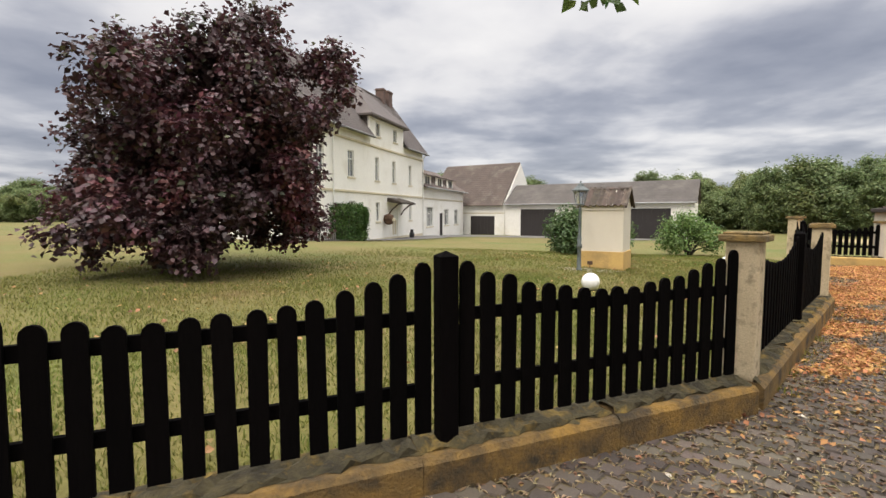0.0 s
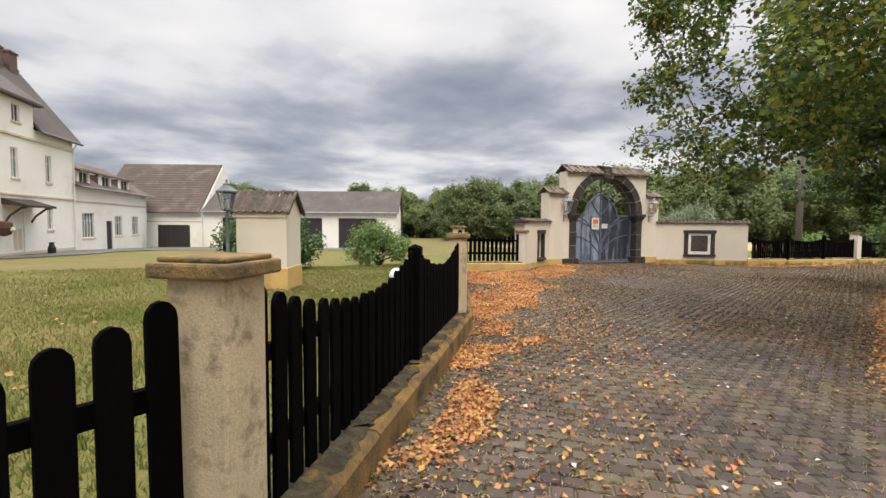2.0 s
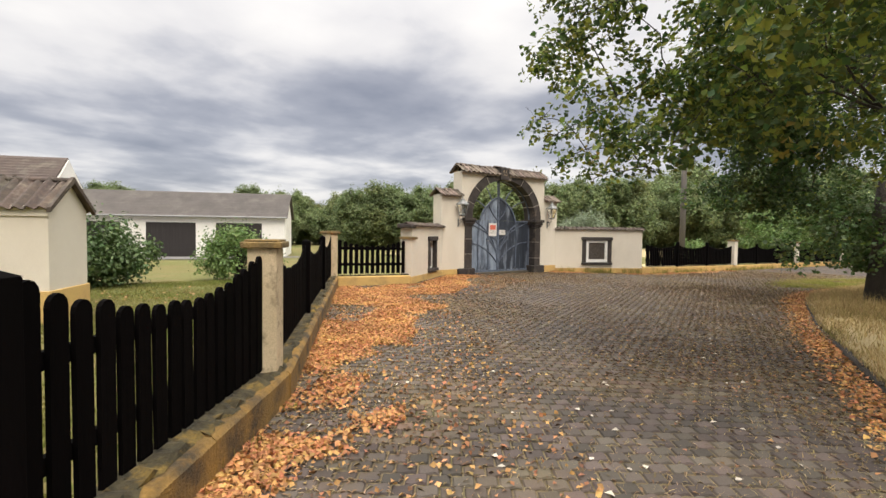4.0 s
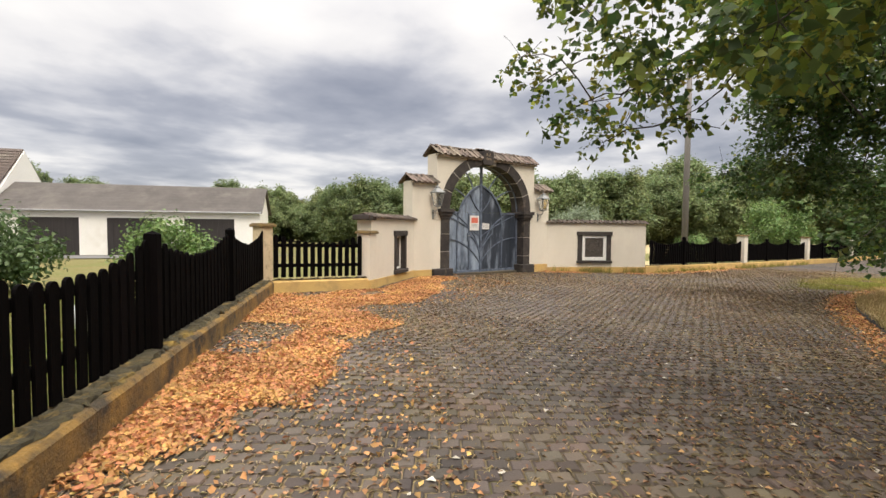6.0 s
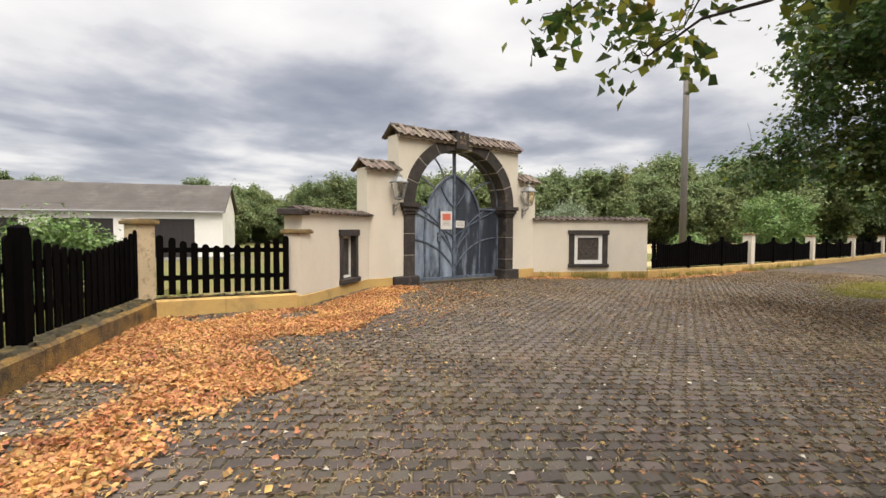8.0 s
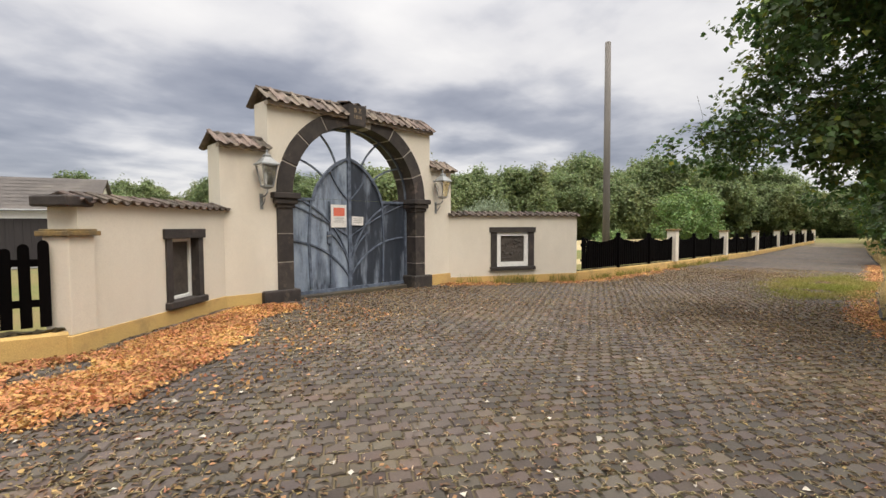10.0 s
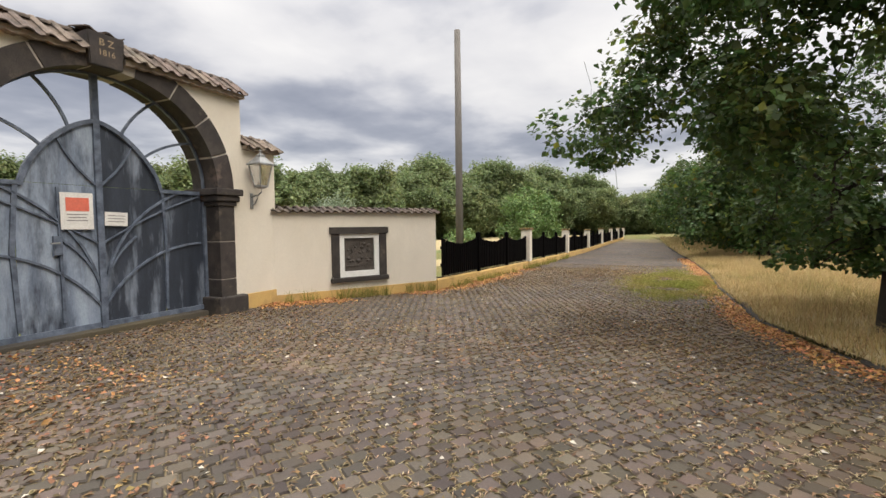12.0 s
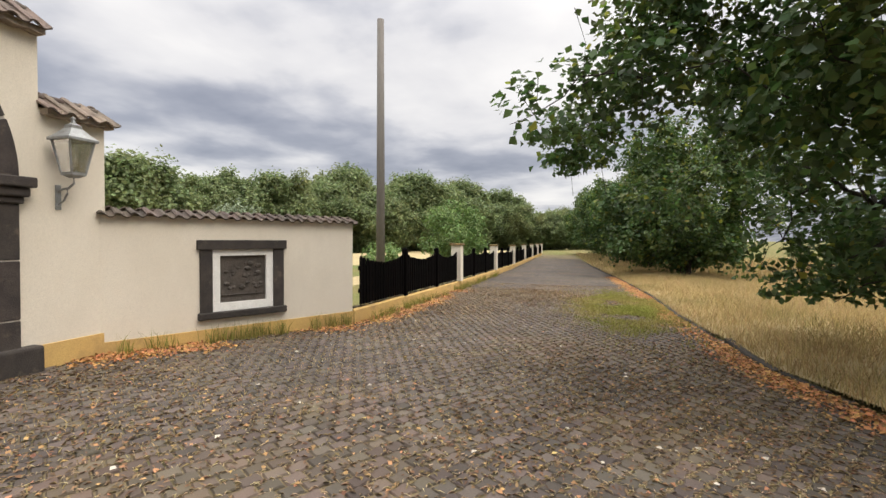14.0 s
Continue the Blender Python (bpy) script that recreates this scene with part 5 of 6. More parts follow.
LM = pose(3.74, 12.75, land(3.74, 12.75) - 0.01)
lamp = lantern(LM @ pose(0, 0, 0, 0, 0, 20), 0.92, "street_lamp", "grey-green cast garden lamp post with four-sided lantern", "lamp post", post_h=1.83, mat=M_LAMPGREEN)
part("post", lathe(bmesh.new(), [(0.085, 0), (0.085, 0.05), (0.06, 0.09), (0.05, 0.62), (0.075, 0.66), (0.075, 0.72), (0.05, 0.76), (0.06, 0.90), (0.035, 0.96), (0.03, 1.64), (0.05, 1.68), (0.03, 1.74), (0.03, 1.80)], 16), M_LAMPGREEN, lamp, "turned cast post", smooth=True)
for x, y, r, lift_ in ((3.07, 9.62, 0.185, 0.0), (7.55, 12.3, 0.19, 0.2)):
    z = land(x, y) + lift_
    t = thing("globe_lamp", "white plastic globe garden lamp on a short stand", "globe lamp", pose(x, y, z))
    bm = bmesh.new()
    bmesh.ops.create_uvsphere(bm, u_segments=28, v_segments=16, radius=r)
    bmesh.ops.translate(bm, verts=bm.verts, vec=(0, 0, r - 0.01))
    part("globe", bm, M_GLOBE, t, smooth=True)
    part("stand", lathe(bmesh.new(), [(0.11, -0.05 - lift_), (0.11, 0.02 - lift_), (0.07, 0.05 - lift_), (0.07, 0.04)], 14), M_BLACK, t)

# pole beyond the road fence
bm = tube(bmesh.new(), [(0, 0, -0.6), (0.01, 0, 4), (0.0, 0.01, 10.0)], [0.17, 0.155, 0.13], 14)
t = thing("wooden_pole", "tall bare grey weathered wooden utility pole", "pole", pose(33.4, 13.2, -0.3))
part("shaft", bm, M_POLE, t, smooth=True)


# ---------------------------------------------------------------- trees
def limb_tree(name, label, base, trunk_h, trunk_r, clumps, leaf_mat, leaf_size, per, rng, mat2=None, share2=0.0, lean=(0, 0), droop=0.0, cat="tree", group="", keep=None):
    """A tapered trunk, limbs that run to every clump, and leaves spread round the clumps."""
    t = thing(name, label, cat, Matrix.Translation(base), group)
    bm = bmesh.new()
    top = Vector((lean[0], lean[1], trunk_h))
    tube(bm, [(0, 0, -0.3), (0.02, 0.01, 0.25), top * 0.5 + Vector((0.04, -0.03, 0)), top, top * 1.45], [trunk_r * 1.5, trunk_r * 1.05, trunk_r * 0.9, trunk_r * 0.75, trunk_r * 0.35], 12)
    part("trunk", bm, M_BARK, t, "dark rough-barked trunk", smooth=True)
    bm = bmesh.new()
    if keep is not None:
        c = np.array([q[0] for q in clumps]) + np.array(base)
        clumps = [q for q, ok in zip(clumps, keep(c[:, 0], c[:, 1], c[:, 2] - 0.25)) if ok]
    # every limb starts from the trunk or from the nearest clump further in
    done = [(top * f, trunk_r * 0.45) for f in (0.8, 1.0, 1.2, 1.4)]
    for c, r in sorted(clumps, key=lambda q: (Vector(q[0]) - top).length):
        c = Vector(c)
        s, w0 = min(done, key=lambda q: (q[0] - c).length * (1.0 if (q[0] - top).length < 0.9 * (c - top).length else 3.0))
        w = max(0.010, min(w0 * 0.72, trunk_r * 0.35))
        mid = s.lerp(c, 0.5) + Vector((0, 0, 0.12 * (c - s).length)) + Vector(rng.normal(0, 0.08, 3))
        tube(bm, [s, s.lerp(mid, 0.5) + Vector(rng.normal(0, 0.04, 3)), mid, mid.lerp(c, 0.5) + Vector(rng.normal(0, 0.04, 3)), c], [w, w * 0.9, w * 0.8, w * 0.65, w * 0.5], 6)
        done.append((c, w * 0.6))
        for _ in range(4):
            q = c + Vector(rng.normal(0, 0.5, 3)) * r
            tube(bm, [c, c.lerp(q, 0.5) + Vector(rng.normal(0, 0.03, 3)), q], [w * 0.4, w * 0.25, 0.004], 4)
    part("branching", bm, M_BARK, t, "dark branching limbs and twigs")
    pos, fac = [], []
    for c, r in clumps:
        k = max(20, int(per * r * r))
        # sprays: leaves strung along short twigs that point outward and hang a little
        nt = max(5, k // 14)
        d = rng.normal(size=(nt, 3))
        d /= np.linalg.norm(d, axis=1, keepdims=True)
        start = np.array(c) + d * r * rng.uniform(0.25, 0.8, (nt, 1))
        dirs = d * 0.8 + rng.normal(size=(nt, 3)) * 0.4 + np.array([0, 0, -droop])
        ln = r * rng.uniform(0.25, 0.55, (nt, 1))
        for j in range(14):
            u = rng.uniform(0, 1, (nt, 1))
            p = start + dirs * ln * u + rng.normal(size=(nt, 3)) * leaf_size * 0.7
            pos.append(p)
            fac.append(d * 0.6 + np.array([0, 0, 0.7]))
    pos, fac = np.concatenate(pos), np.concatenate(fac)
    if keep is not None:
        w = pos + np.array(base)
        ok = keep(w[:, 0], w[:, 1], w[:, 2])
        pos, fac = pos[ok], fac[ok]
    if mat2 is not None and share2 > 0:
        sel = rng.uniform(size=len(pos)) < share2 * (0.4 + 1.2 * (pos[:, 2] - pos[:, 2].min()) / np.ptp(pos[:, 2]) if share2 < 0.5 else 1)
        part("crown", leaf_mesh("crown", pos[~sel], leaf_size, leaf_mat, rng, fac[~sel], aspect=0.8), None, t, "dense leafy crown")
        part("turning_leaves", leaf_mesh("turning_leaves", pos[sel], leaf_size, mat2, rng, fac[sel], aspect=0.8), None, t, "leaves turning colour")
    else:
        part("crown", leaf_mesh("crown", pos, leaf_size, leaf_mat, rng, fac), None, t, "dense leafy crown")
    return t


def dome(rng, n, cx, cy, cz, rx, ry, rz_, r, inner=0.55, zmin=None):
    """Clump centres spread in the outer part of an ellipsoid."""
    out = []
    while len(out) < n:
        d = rng.normal(size=3)
        d /= np.linalg.norm(d)
        s = rng.uniform(inner, 1.0)
        p = (cx + d[0] * rx * s, cy + d[1] * ry * s, cz + d[2] * rz_ * s)
        if zmin is None or p[2] > zmin:
            out.append((p, r * rng.uniform(0.7, 1.25)))
    return out


rng = np.random.default_rng(11)
# purple beech on the lawn: broad, skirted to the grass
bz = land(-7.0, 11.8)
cl = dome(rng, 165, 1.0, 0, 2.95, 3.55, 3.2, 2.7, 0.58, 0.35, 0.45)
cl += [((rng.uniform(-1.5, 3.2), rng.uniform(-2.9, -1.6), rng.uniform(0.55, 1.3)), 0.5) for _ in range(9)]
cl += dome(rng, 70, 2.2, 0, 4.7, 2.5, 2.0, 1.75, 0.5, 0.2, 0.5)
cl += [((0.9 + rng.uniform(1.6, 3.3) * math.cos(a), rng.uniform(1.6, 3.3) * math.sin(a), rng.uniform(0.75, 1.9)), 0.45) for a in np.linspace(0, 2 * math.tau, 28)]
limb_tree("copper_beech", "broad purple-leaved copper beech with low skirt on the lawn", (-7.0, 11.8, bz), 1.5, 0.24, cl, M_BEECH, 0.14, 1000, rng, M_BEECHG, 0.10, keep=lambda x, y, z: (z > bz + 0.12) & (z < 2.75 + (x + 9.75) * 1.45 + 0.35 * np.sin(3.1 * y + 2.3 * z)))
# lindens along the kerb
GT = "linden row beside the road"


def linden(x, y, clumps, per, size, rng, keep, turning):
    z = land(x, y) + 0.02
    limb_tree("linden_tree", "large dark green linden with low hanging branches", (x, y, z), 2.3, 0.27, clumps, M_LINDEN, size, per, rng, M_LINDENY, turning, droop=0.45, group=GT, keep=keep)


def clear_t1(x, y, z):
    return z > 0.45 + 1.75 * np.clip((y - 5.3) / 1.8, 0, 1)


cl = dome(rng, 150, 0.3, -0.3, 5.2, 4.0, 3.6, 4.3, 0.66, 0.70, 1.0)
cl += [((4.1 * math.cos(a), 3.3 * math.sin(a), rng.uniform(1.3, 2.6)), 0.65) for a in np.linspace(0, math.tau, 22)]
cl += [((-0.7, 3.5, 3.3), 0.55), ((-0.7, 4.05, 3.25), 0.5), ((-0.6, 4.5, 3.0), 0.35), ((-0.2, 3.4, 3.7), 0.6), ((0.6, 3.6, 3.0), 0.6), ((1.1, 2.3, 1.5), 0.5), ((1.6, 3.0, 2.2), 0.6)]
cl += [((0.7, 3.9, 3.1), 0.55), ((1.4, 3.8, 2.95), 0.6), ((2.1, 3.7, 2.75), 0.6), ((2.9, 3.4, 2.6), 0.6), ((1.9, 3.5, 3.5), 0.6)]
cl += [((rng.uniform(-2.6, 0.6), rng.uniform(1.8, 3.2), rng.uniform(3.2, 6.4)), 0.65) for _ in range(18)]
cl += [((rng.uniform(-2.8, -0.6), rng.uniform(0.6, 2.6), rng.uniform(2.6, 6.2)), 0.65) for _ in range(16)]
cl = [q for q in cl if q[0][0] < 0.9 or rng.uniform() < 0.6]
linden(20.9, 4.2, cl, 1000, 0.10, rng, clear_t1, 0.08)


def clear_t2(x, y, z):
    return (z > np.where(y > 6.9, 2.0, 2.15)) & ~((x > 15.6) & (z < 5))


cl = dome(rng, 105, -0.9, 1.3, 5.1, 4.4, 4.5, 3.2, 0.75, 0.5, 2.6)
cl += [((-2.4, 4.5, 4.8), 0.55), ((-2.8, 3.7, 2.9), 0.55), ((-1.7, 2.3, 2.6), 0.6), ((-2.4, 2.5, 3.9), 0.6), ((-0.5, 4.2, 3.6), 0.6)]
zb = land(12.6, 1.7) + 0.02
for wx, wy, wz, r in ((11.73, 7.37, 2.34, 0.24), (11.5, 7.78, 2.66, 0.24), (11.15, 8.14, 3.35, 0.3), (12.1, 7.28, 2.6, 0.26), (11.55, 6.48, 2.45, 0.3), (11.3, 7.95, 3.05, 0.3), (11.8, 7.55, 2.85, 0.32), (11.6, 7.1, 3.2, 0.4), (12.0, 7.0, 3.0, 0.4), (11.7, 6.6, 2.9, 0.4), (11.6, 5.9, 3.1, 0.5)):
    cl.append(((wx - 12.6, wy - 1.7, wz - zb), r))
cl += [((rng.uniform(-2.2, -1.0), rng.uniform(4.9, 6.1), rng.uniform(4.5, 6.6)), 0.5) for _ in range(13)]
linden(12.6, 1.7, cl, 1080, 0.088, rng, clear_t2, 0.5)
# further trees of the row share one crown
z = land(40.5, -1.1)
cl = dome(rng, 90, 0, 0, 4.4, 4.2, 4.0, 4.2, 0.95, 0.5, 0.4)
first = limb_tree("linden_tree", "large dark green linden of the road row", (40.5, -1.1, z), 2.3, 0.27, cl, M_LINDEN, 0.20, 420, rng, M_LINDENY, 0.06, droop=0.4, group=GT)
for x, y, a in ((49.5, -2.3, 140), (58.0, -3.4, 215), (68.0, -4.7, 300), (79.0, -6.0, 20)):
    copy_thing(first, pose(x, y, land(x, y), 0, 0, a))
# a tree behind the start shades the first paving
cl = dome(rng, 70, 0.6, 0.3, 5.6, 4.2, 3.9, 2.2, 0.8, 0.4, 3.9) + [((-0.2, 5.2, 4.6), 0.35), ((-0.25, 6.75, 3.66), 0.26)]


def clear_start(x, y, z):
    return z > np.where(y > 3.2, 3.1, 3.0 + 0.6 * np.maximum(0, y - 1.5))


limb_tree("linden_tree", "linden standing behind the start of the walk", (1.5, -2.9, pav(1.5, -2.9)), 2.6, 0.25, cl, M_LINDEN, 0.15, 420, rng, droop=0.3, group=GT, keep=clear_start)

# woodland behind: a few kinds of crown, copied
kinds = []
for k in range(5):
    w, h = rng.uniform(3.2, 4.6), rng.uniform(3.0, 4.4)
    cl = dome(rng, 74, 0, 0, h + 1.0, w, w, h * 1.15, 1.1, 0.72, 0.5)
    kinds.append(limb_tree("forest_tree", "leafy green woodland tree in the far belt", (60 + 9 * k, 60 + 3 * k, -1.2), 2.2, 0.3, cl, M_HAZYFOREST, 0.36, 300, rng, group="woodland belt"))
rr = random.Random(8)


def belt(a, b, n, depth, s0, s1):
    for i in range(n):
        f = (i + rr.uniform(0.2, 0.8)) / n
        p = Vector(a).lerp(Vector(b), f)
        d = (Vector(b) - Vector(a)).normalized()
        p += Vector((-d.y, d.x)) * rr.uniform(0, depth)
        s = rr.uniform(s0, s1)
        o = copy_thing(rr.choice(kinds), pose(p.x, p.y, -1.3, 0, 0, rr.uniform(0, 360)))
        o.scale = (s * rr.uniform(0.9, 1.15), s, s * rr.uniform(0.9, 1.1))


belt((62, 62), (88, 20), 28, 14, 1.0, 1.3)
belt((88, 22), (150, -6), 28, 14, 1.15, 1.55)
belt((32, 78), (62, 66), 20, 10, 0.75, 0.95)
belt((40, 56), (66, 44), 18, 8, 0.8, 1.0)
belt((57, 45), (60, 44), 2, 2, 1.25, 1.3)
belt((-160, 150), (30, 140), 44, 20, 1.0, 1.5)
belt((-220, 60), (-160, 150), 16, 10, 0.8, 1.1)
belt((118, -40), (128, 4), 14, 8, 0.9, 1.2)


def bush(name, label, x, y, clumps, mat, size, per, rng, droop=0.0, cat="shrub"):
    z = land(x, y)
    t = thing(name, label, cat, pose(x, y, z))
    bm = bmesh.new()
    for c, r in clumps:
        tube(bm, [(0, 0, -0.1), (c[0] * 0.3, c[1] * 0.3, c[2] * 0.6), c], [0.03, 0.02, 0.006], 5)
    part("stems", bm, M_BARK, t)
    pos, fac = [], []
    for c, r in clumps:
        k = int(per * r * r)
        d = rng.normal(size=(k, 3))
        d /= np.linalg.norm(d, axis=1, keepdims=True)
        p = np.array(c) + d * r * rng.uniform(0.3, 1.0, (k, 1)) + rng.normal(size=(k, 3)) * r * 0.12
        p[:, 2] -= droop * rng.uniform(0, 1, k) * r
        pos.append(p)
        fac.append(d + np.array([0, 0, 0.4]))
    pos, fac = np.concatenate(pos), np.concatenate(fac)
    ok = pos[:, 2] > 0.02
    part("foliage", leaf_mesh("foliage", pos[ok], size, mat, rng, fac[ok]), None, t)
    return t


bush("drooping_shrub", "broad dark green weeping shrub behind the shrine", 6.0, 19.6, dome(rng, 60, 0.0, 0, 1.0, 2.3, 1.5, 0.95, 0.5, 0.4, 0.1), M_DROOP, 0.13, 800, rng, 1.1)
bush("round_shrub", "bright green rounded garden shrub on the lawn", 10.75, 20.3, dome(rng, 30, 0, 0, 0.95, 1.5, 1.2, 0.75, 0.5, 0.4, 0.2), M_SHRUB, 0.11, 900, rng)
bush("silver_willow", "silvery grey-green willow bush beyond the wall", 41.5, 24.2, dome(rng, 40, 0, 0, 1.8, 3.0, 2.6, 2.2, 0.8, 0.5, 0.2), M_WILLOW, 0.16, 420, rng)
bush("round_shrub", "fresh green young tree beyond the road fence", 47.0, 11.0, dome(rng, 36, 0, 0, 2.2, 2.6, 2.2, 2.1, 0.8, 0.5, 0.2), M_SHRUB, 0.2, 380, rng)
bush("round_shrub", "low green shrub behind the road fence", 37.5, 14.0, dome(rng, 14, 0, 0, 0.9, 1.6, 1.2, 0.7, 0.5, 0.4, 0.1), M_SHRUB, 0.14, 700, rng)
# clipped hedge at the house
hz = land(-7.0, 30)
hedge = thing("clipped_hedge", "dense green clipped box hedge before the house", "hedge", pose(-7.75, 29.9, hz, 0, 0, 10))
n = 34000
p = rng.uniform(-1, 1, (n, 3)) * np.array([2.6, 1.0, 1.05])
ax = rng.integers(0, 3, n)
sg = np.sign(p[np.arange(n), ax])
full = np.array([2.6, 1.0, 1.05])
p[np.arange(n), ax] = sg * full[ax] * (1 + 0.07 * np.sin(2.3 * p[:, 0] + 1.7 * p[:, 1]) * np.sin(1.9 * p[:, 2] + p[:, 0])) + rng.normal(0, 0.11, n)
p[:, 2] += 1.07
fc = np.zeros((n, 3))
fc[np.arange(n), ax] = sg
part("foliage", leaf_mesh("foliage", p, 0.13, M_HEDGE, rng, fc), None, hedge)
part("stems", box(bmesh.new(), -2.3, 2.3, -0.75, 0.75, 0, 1.8), M_BARK, hedge, "dark inner twigs")
# low boundary wall far across the meadow
t = thing("boundary_wall", "low dark brick boundary wall with pale posts across the meadow", "wall", pose(-75, 55, -1.3, 0, 0, -18), kind="structure")
part("wall", box(bmesh.new(), -60, 38, 0, 0.3, -0.5, 1.1), M_BRICK, t)
for x in range(-58, 38, 8):
    part("pillar", box(bmesh.new(), x - 0.25, x + 0.25, -0.1, 0.4, -0.5, 1.3, 0.02), M_RENDER, t)
# pale field beyond the road fence
bm = bmesh.new()
c = [bm.verts.new(p) for p in ((26, 16, -0.55), (100, 0, -0.72), (100, 16, -0.62), (64, 40, -1.0), (34, 44, -1.0))]
bm.faces.new(c)
solid("field", bm, M_FIELD, "pale stubble field beyond the fence", "field", kind="structure")


# ---------------------------------------------------------------- kerb, verge and grass
kerb = thing("kerb", "low dark weathered kerb stones edging the paving", "kerb", kind="structure")
pts = KERB[1:-1][::-1]
run = []
for a, b in zip(pts, pts[1:]):
    n = max(1, round((b - a).length / 0.85))
    run += [a.lerp(b, k / n) for k in range(n)]
run.append(pts[-1])
bm = box(bmesh.new(), 0.0, 1.0, -0.055, 0.055, -0.2, 0.055)
bmesh.ops.bevel(bm, geom=[e for e in bm.edges if abs(e.verts[0].co.x - e.verts[1].co.x) > 0.5], offset=0.02, segments=1, affect="EDGES")
KSTONE = mesh_of("kerb_stone", bm, M_KERB)
for a, b in zip(run, run[1:]):
    d = b - a
    if random.random() < 0.16:      # sunk out of sight
        continue
    p = part("kerb_stone", KSTONE, None, kerb, m=pose(a.x, a.y, pav(a.x, a.y) + random.uniform(-0.045, 0.015), random.uniform(-12, 12), random.uniform(-1.5, 1.5), math.degrees(math.atan2(d.y, d.x)) + random.uniform(-3, 3)))
    p.scale = (d.length - 0.015, 1, 1)

bm = bmesh.new()
outer = [p + Vector((1.5, -14 - 0.1 * max(p.x, 0))) for p in pts]
rows_ = []
for k in range(9):
    f = (k / 8) ** 1.6
    rows_.append([bm.verts.new((*(a.lerp(b, f) + Vector((0, -0.06 * (k == 0)))), 0)) for a, b in zip(pts, outer)])
for r0, r1 in zip(rows_, rows_[1:]):
    for i in range(len(pts) - 1):
        bm.faces.new((r0[i], r0[i + 1], r1[i + 1], r1[i]))
for v in bm.verts:
    v.co.z = max(land(v.co.x, v.co.y), pav(v.co.x, v.co.y)) + 0.06 + 0.02 * noise.noise(v.co * 0.8)
solid("verge", bm, M_FIELD, "dry straw-coloured grass verge beside the paving", "verge", kind="structure")

rng = np.random.default_rng(21)


def scatter(n, x0, x1, y0, y1, weight, z, rng):
    """n places in the rectangle, drawn with the given weight; weight and z take arrays."""
    out, got = [], 0
    for _ in range(60):
        x, y = rng.uniform(x0, x1, n * 2), rng.uniform(y0, y1, n * 2)
        k = rng.uniform(size=len(x)) < weight(x, y)
        x, y = x[k], y[k]
        out.append(np.stack((x, y, z(x, y)), 1))
        got += len(x)
        if got >= n:
            break
    return np.concatenate(out)[:n]


FENCE = FENCE_SIDE[:4]


def on_lawn(x, y):
    d = edge_all(x, y, FENCE)
    out = inside_all(x, y) | (y < 0.5) | (x > 13) | ((x > 10.6) & (y < 14.6)) | (d < 0.16)
    return np.where(out, 0, np.clip(1.1 - d / 13, 0, 1) * (0.45 + patch_all(x, y, 0.8)))


p = scatter(210000, -9, 13, 0.5, 20, on_lawn, land_all, rng)
tagged(new("lawn_grass", blade_mesh("lawn_grass", p, 0.04 + 0.04 * patch_all(p[:, 0], p[:, 1], 1.1, 3), M_GRASS, rng, 0.005, 1.2)), "short patchy green and yellowed lawn grass", "grass", kind="stuff")

KX, KYS = [q.x for q in KERB[::-1]], [q.y for q in KERB[::-1]]


def kerb_y(x):
    return np.interp(x, KX, KYS)


def vz(x, y):
    return np.maximum(land_all(x, y), pav_all(x, y)) + 0.05


def on_verge(x, y):
    d = kerb_y(x) - y
    return np.where(d > -0.02, np.clip(1.05 - d / 11, 0, 1) * (0.3 + patch_all(x, y, 0.7) + 0.5 * (d < 0.25)), 0)


p = scatter(115000, 8, 46, -8, 6, on_verge, vz, rng)
dk = kerb_y(p[:, 0]) - p[:, 1]
hh = (0.13 + 0.20 * np.clip(dk / 1.6, 0, 1)) * (0.6 + 0.8 * patch_all(p[:, 0], p[:, 1], 1.3))
tagged(new("dry_grass", blade_mesh("dry_grass", p, hh, M_STRAW, rng, 0.005, 1.1)), "soft dry straw-coloured meadow grass on the verge", "grass", kind="stuff")
p = scatter(9000, 44, 76, -14, 2, on_verge, vz, rng)
tagged(new("dry_grass", blade_mesh("dry_grass", p, 0.35, M_STRAW, rng, 0.015, 0.9)), "dry meadow grass along the far road", "grass", kind="stuff")


def field_edge(x, y):
    return np.where(kerb_y(x) - y > 6.5, patch_all(x, y, 0.5), 0)


p = scatter(15000, 18, 60, -18, 0, field_edge, vz, rng)
tagged(new("dry_stalks", blade_mesh("dry_stalks", p, 0.85, M_STRAW, rng, 0.014, 0.7)), "tall dry tan stalks at the field edge", "grass", kind="stuff")


def weed_patch(x, y):
    d = y - kerb_y(x)
    e = ((x - 27.6) / 3.4) ** 2 + ((d - 1.0) / 1.15) ** 2
    return np.where(d > 0.05, np.exp(-2.0 * e) * np.clip(patch_all(x, y, 1.6, 2.0) * 2 - 0.4, 0, 1), 0)


p = scatter(24000, 18, 36, 3, 9, weed_patch, pav_all, rng)
tagged(new("paving_weeds", blade_mesh("paving_weeds", p, 0.08, M_WEED, rng, 0.006, 1.2)), "yellow-green weeds growing through the paving", "weeds", kind="stuff")


def joint_weeds(x, y):
    return np.where(inside_all(x, y), np.clip(patch_all(x, y, 0.35, 5.0) - 0.45, 0, 1) * 2, 0)


p = scatter(24000, 1, 34, -2, 14, joint_weeds, pav_all, rng)
tagged(new("paving_weeds", blade_mesh("paving_weeds", p, 0.035, M_STRAW, rng, 0.004, 1.8)), "dry tufts and moss in the paving joints", "weeds", kind="stuff")
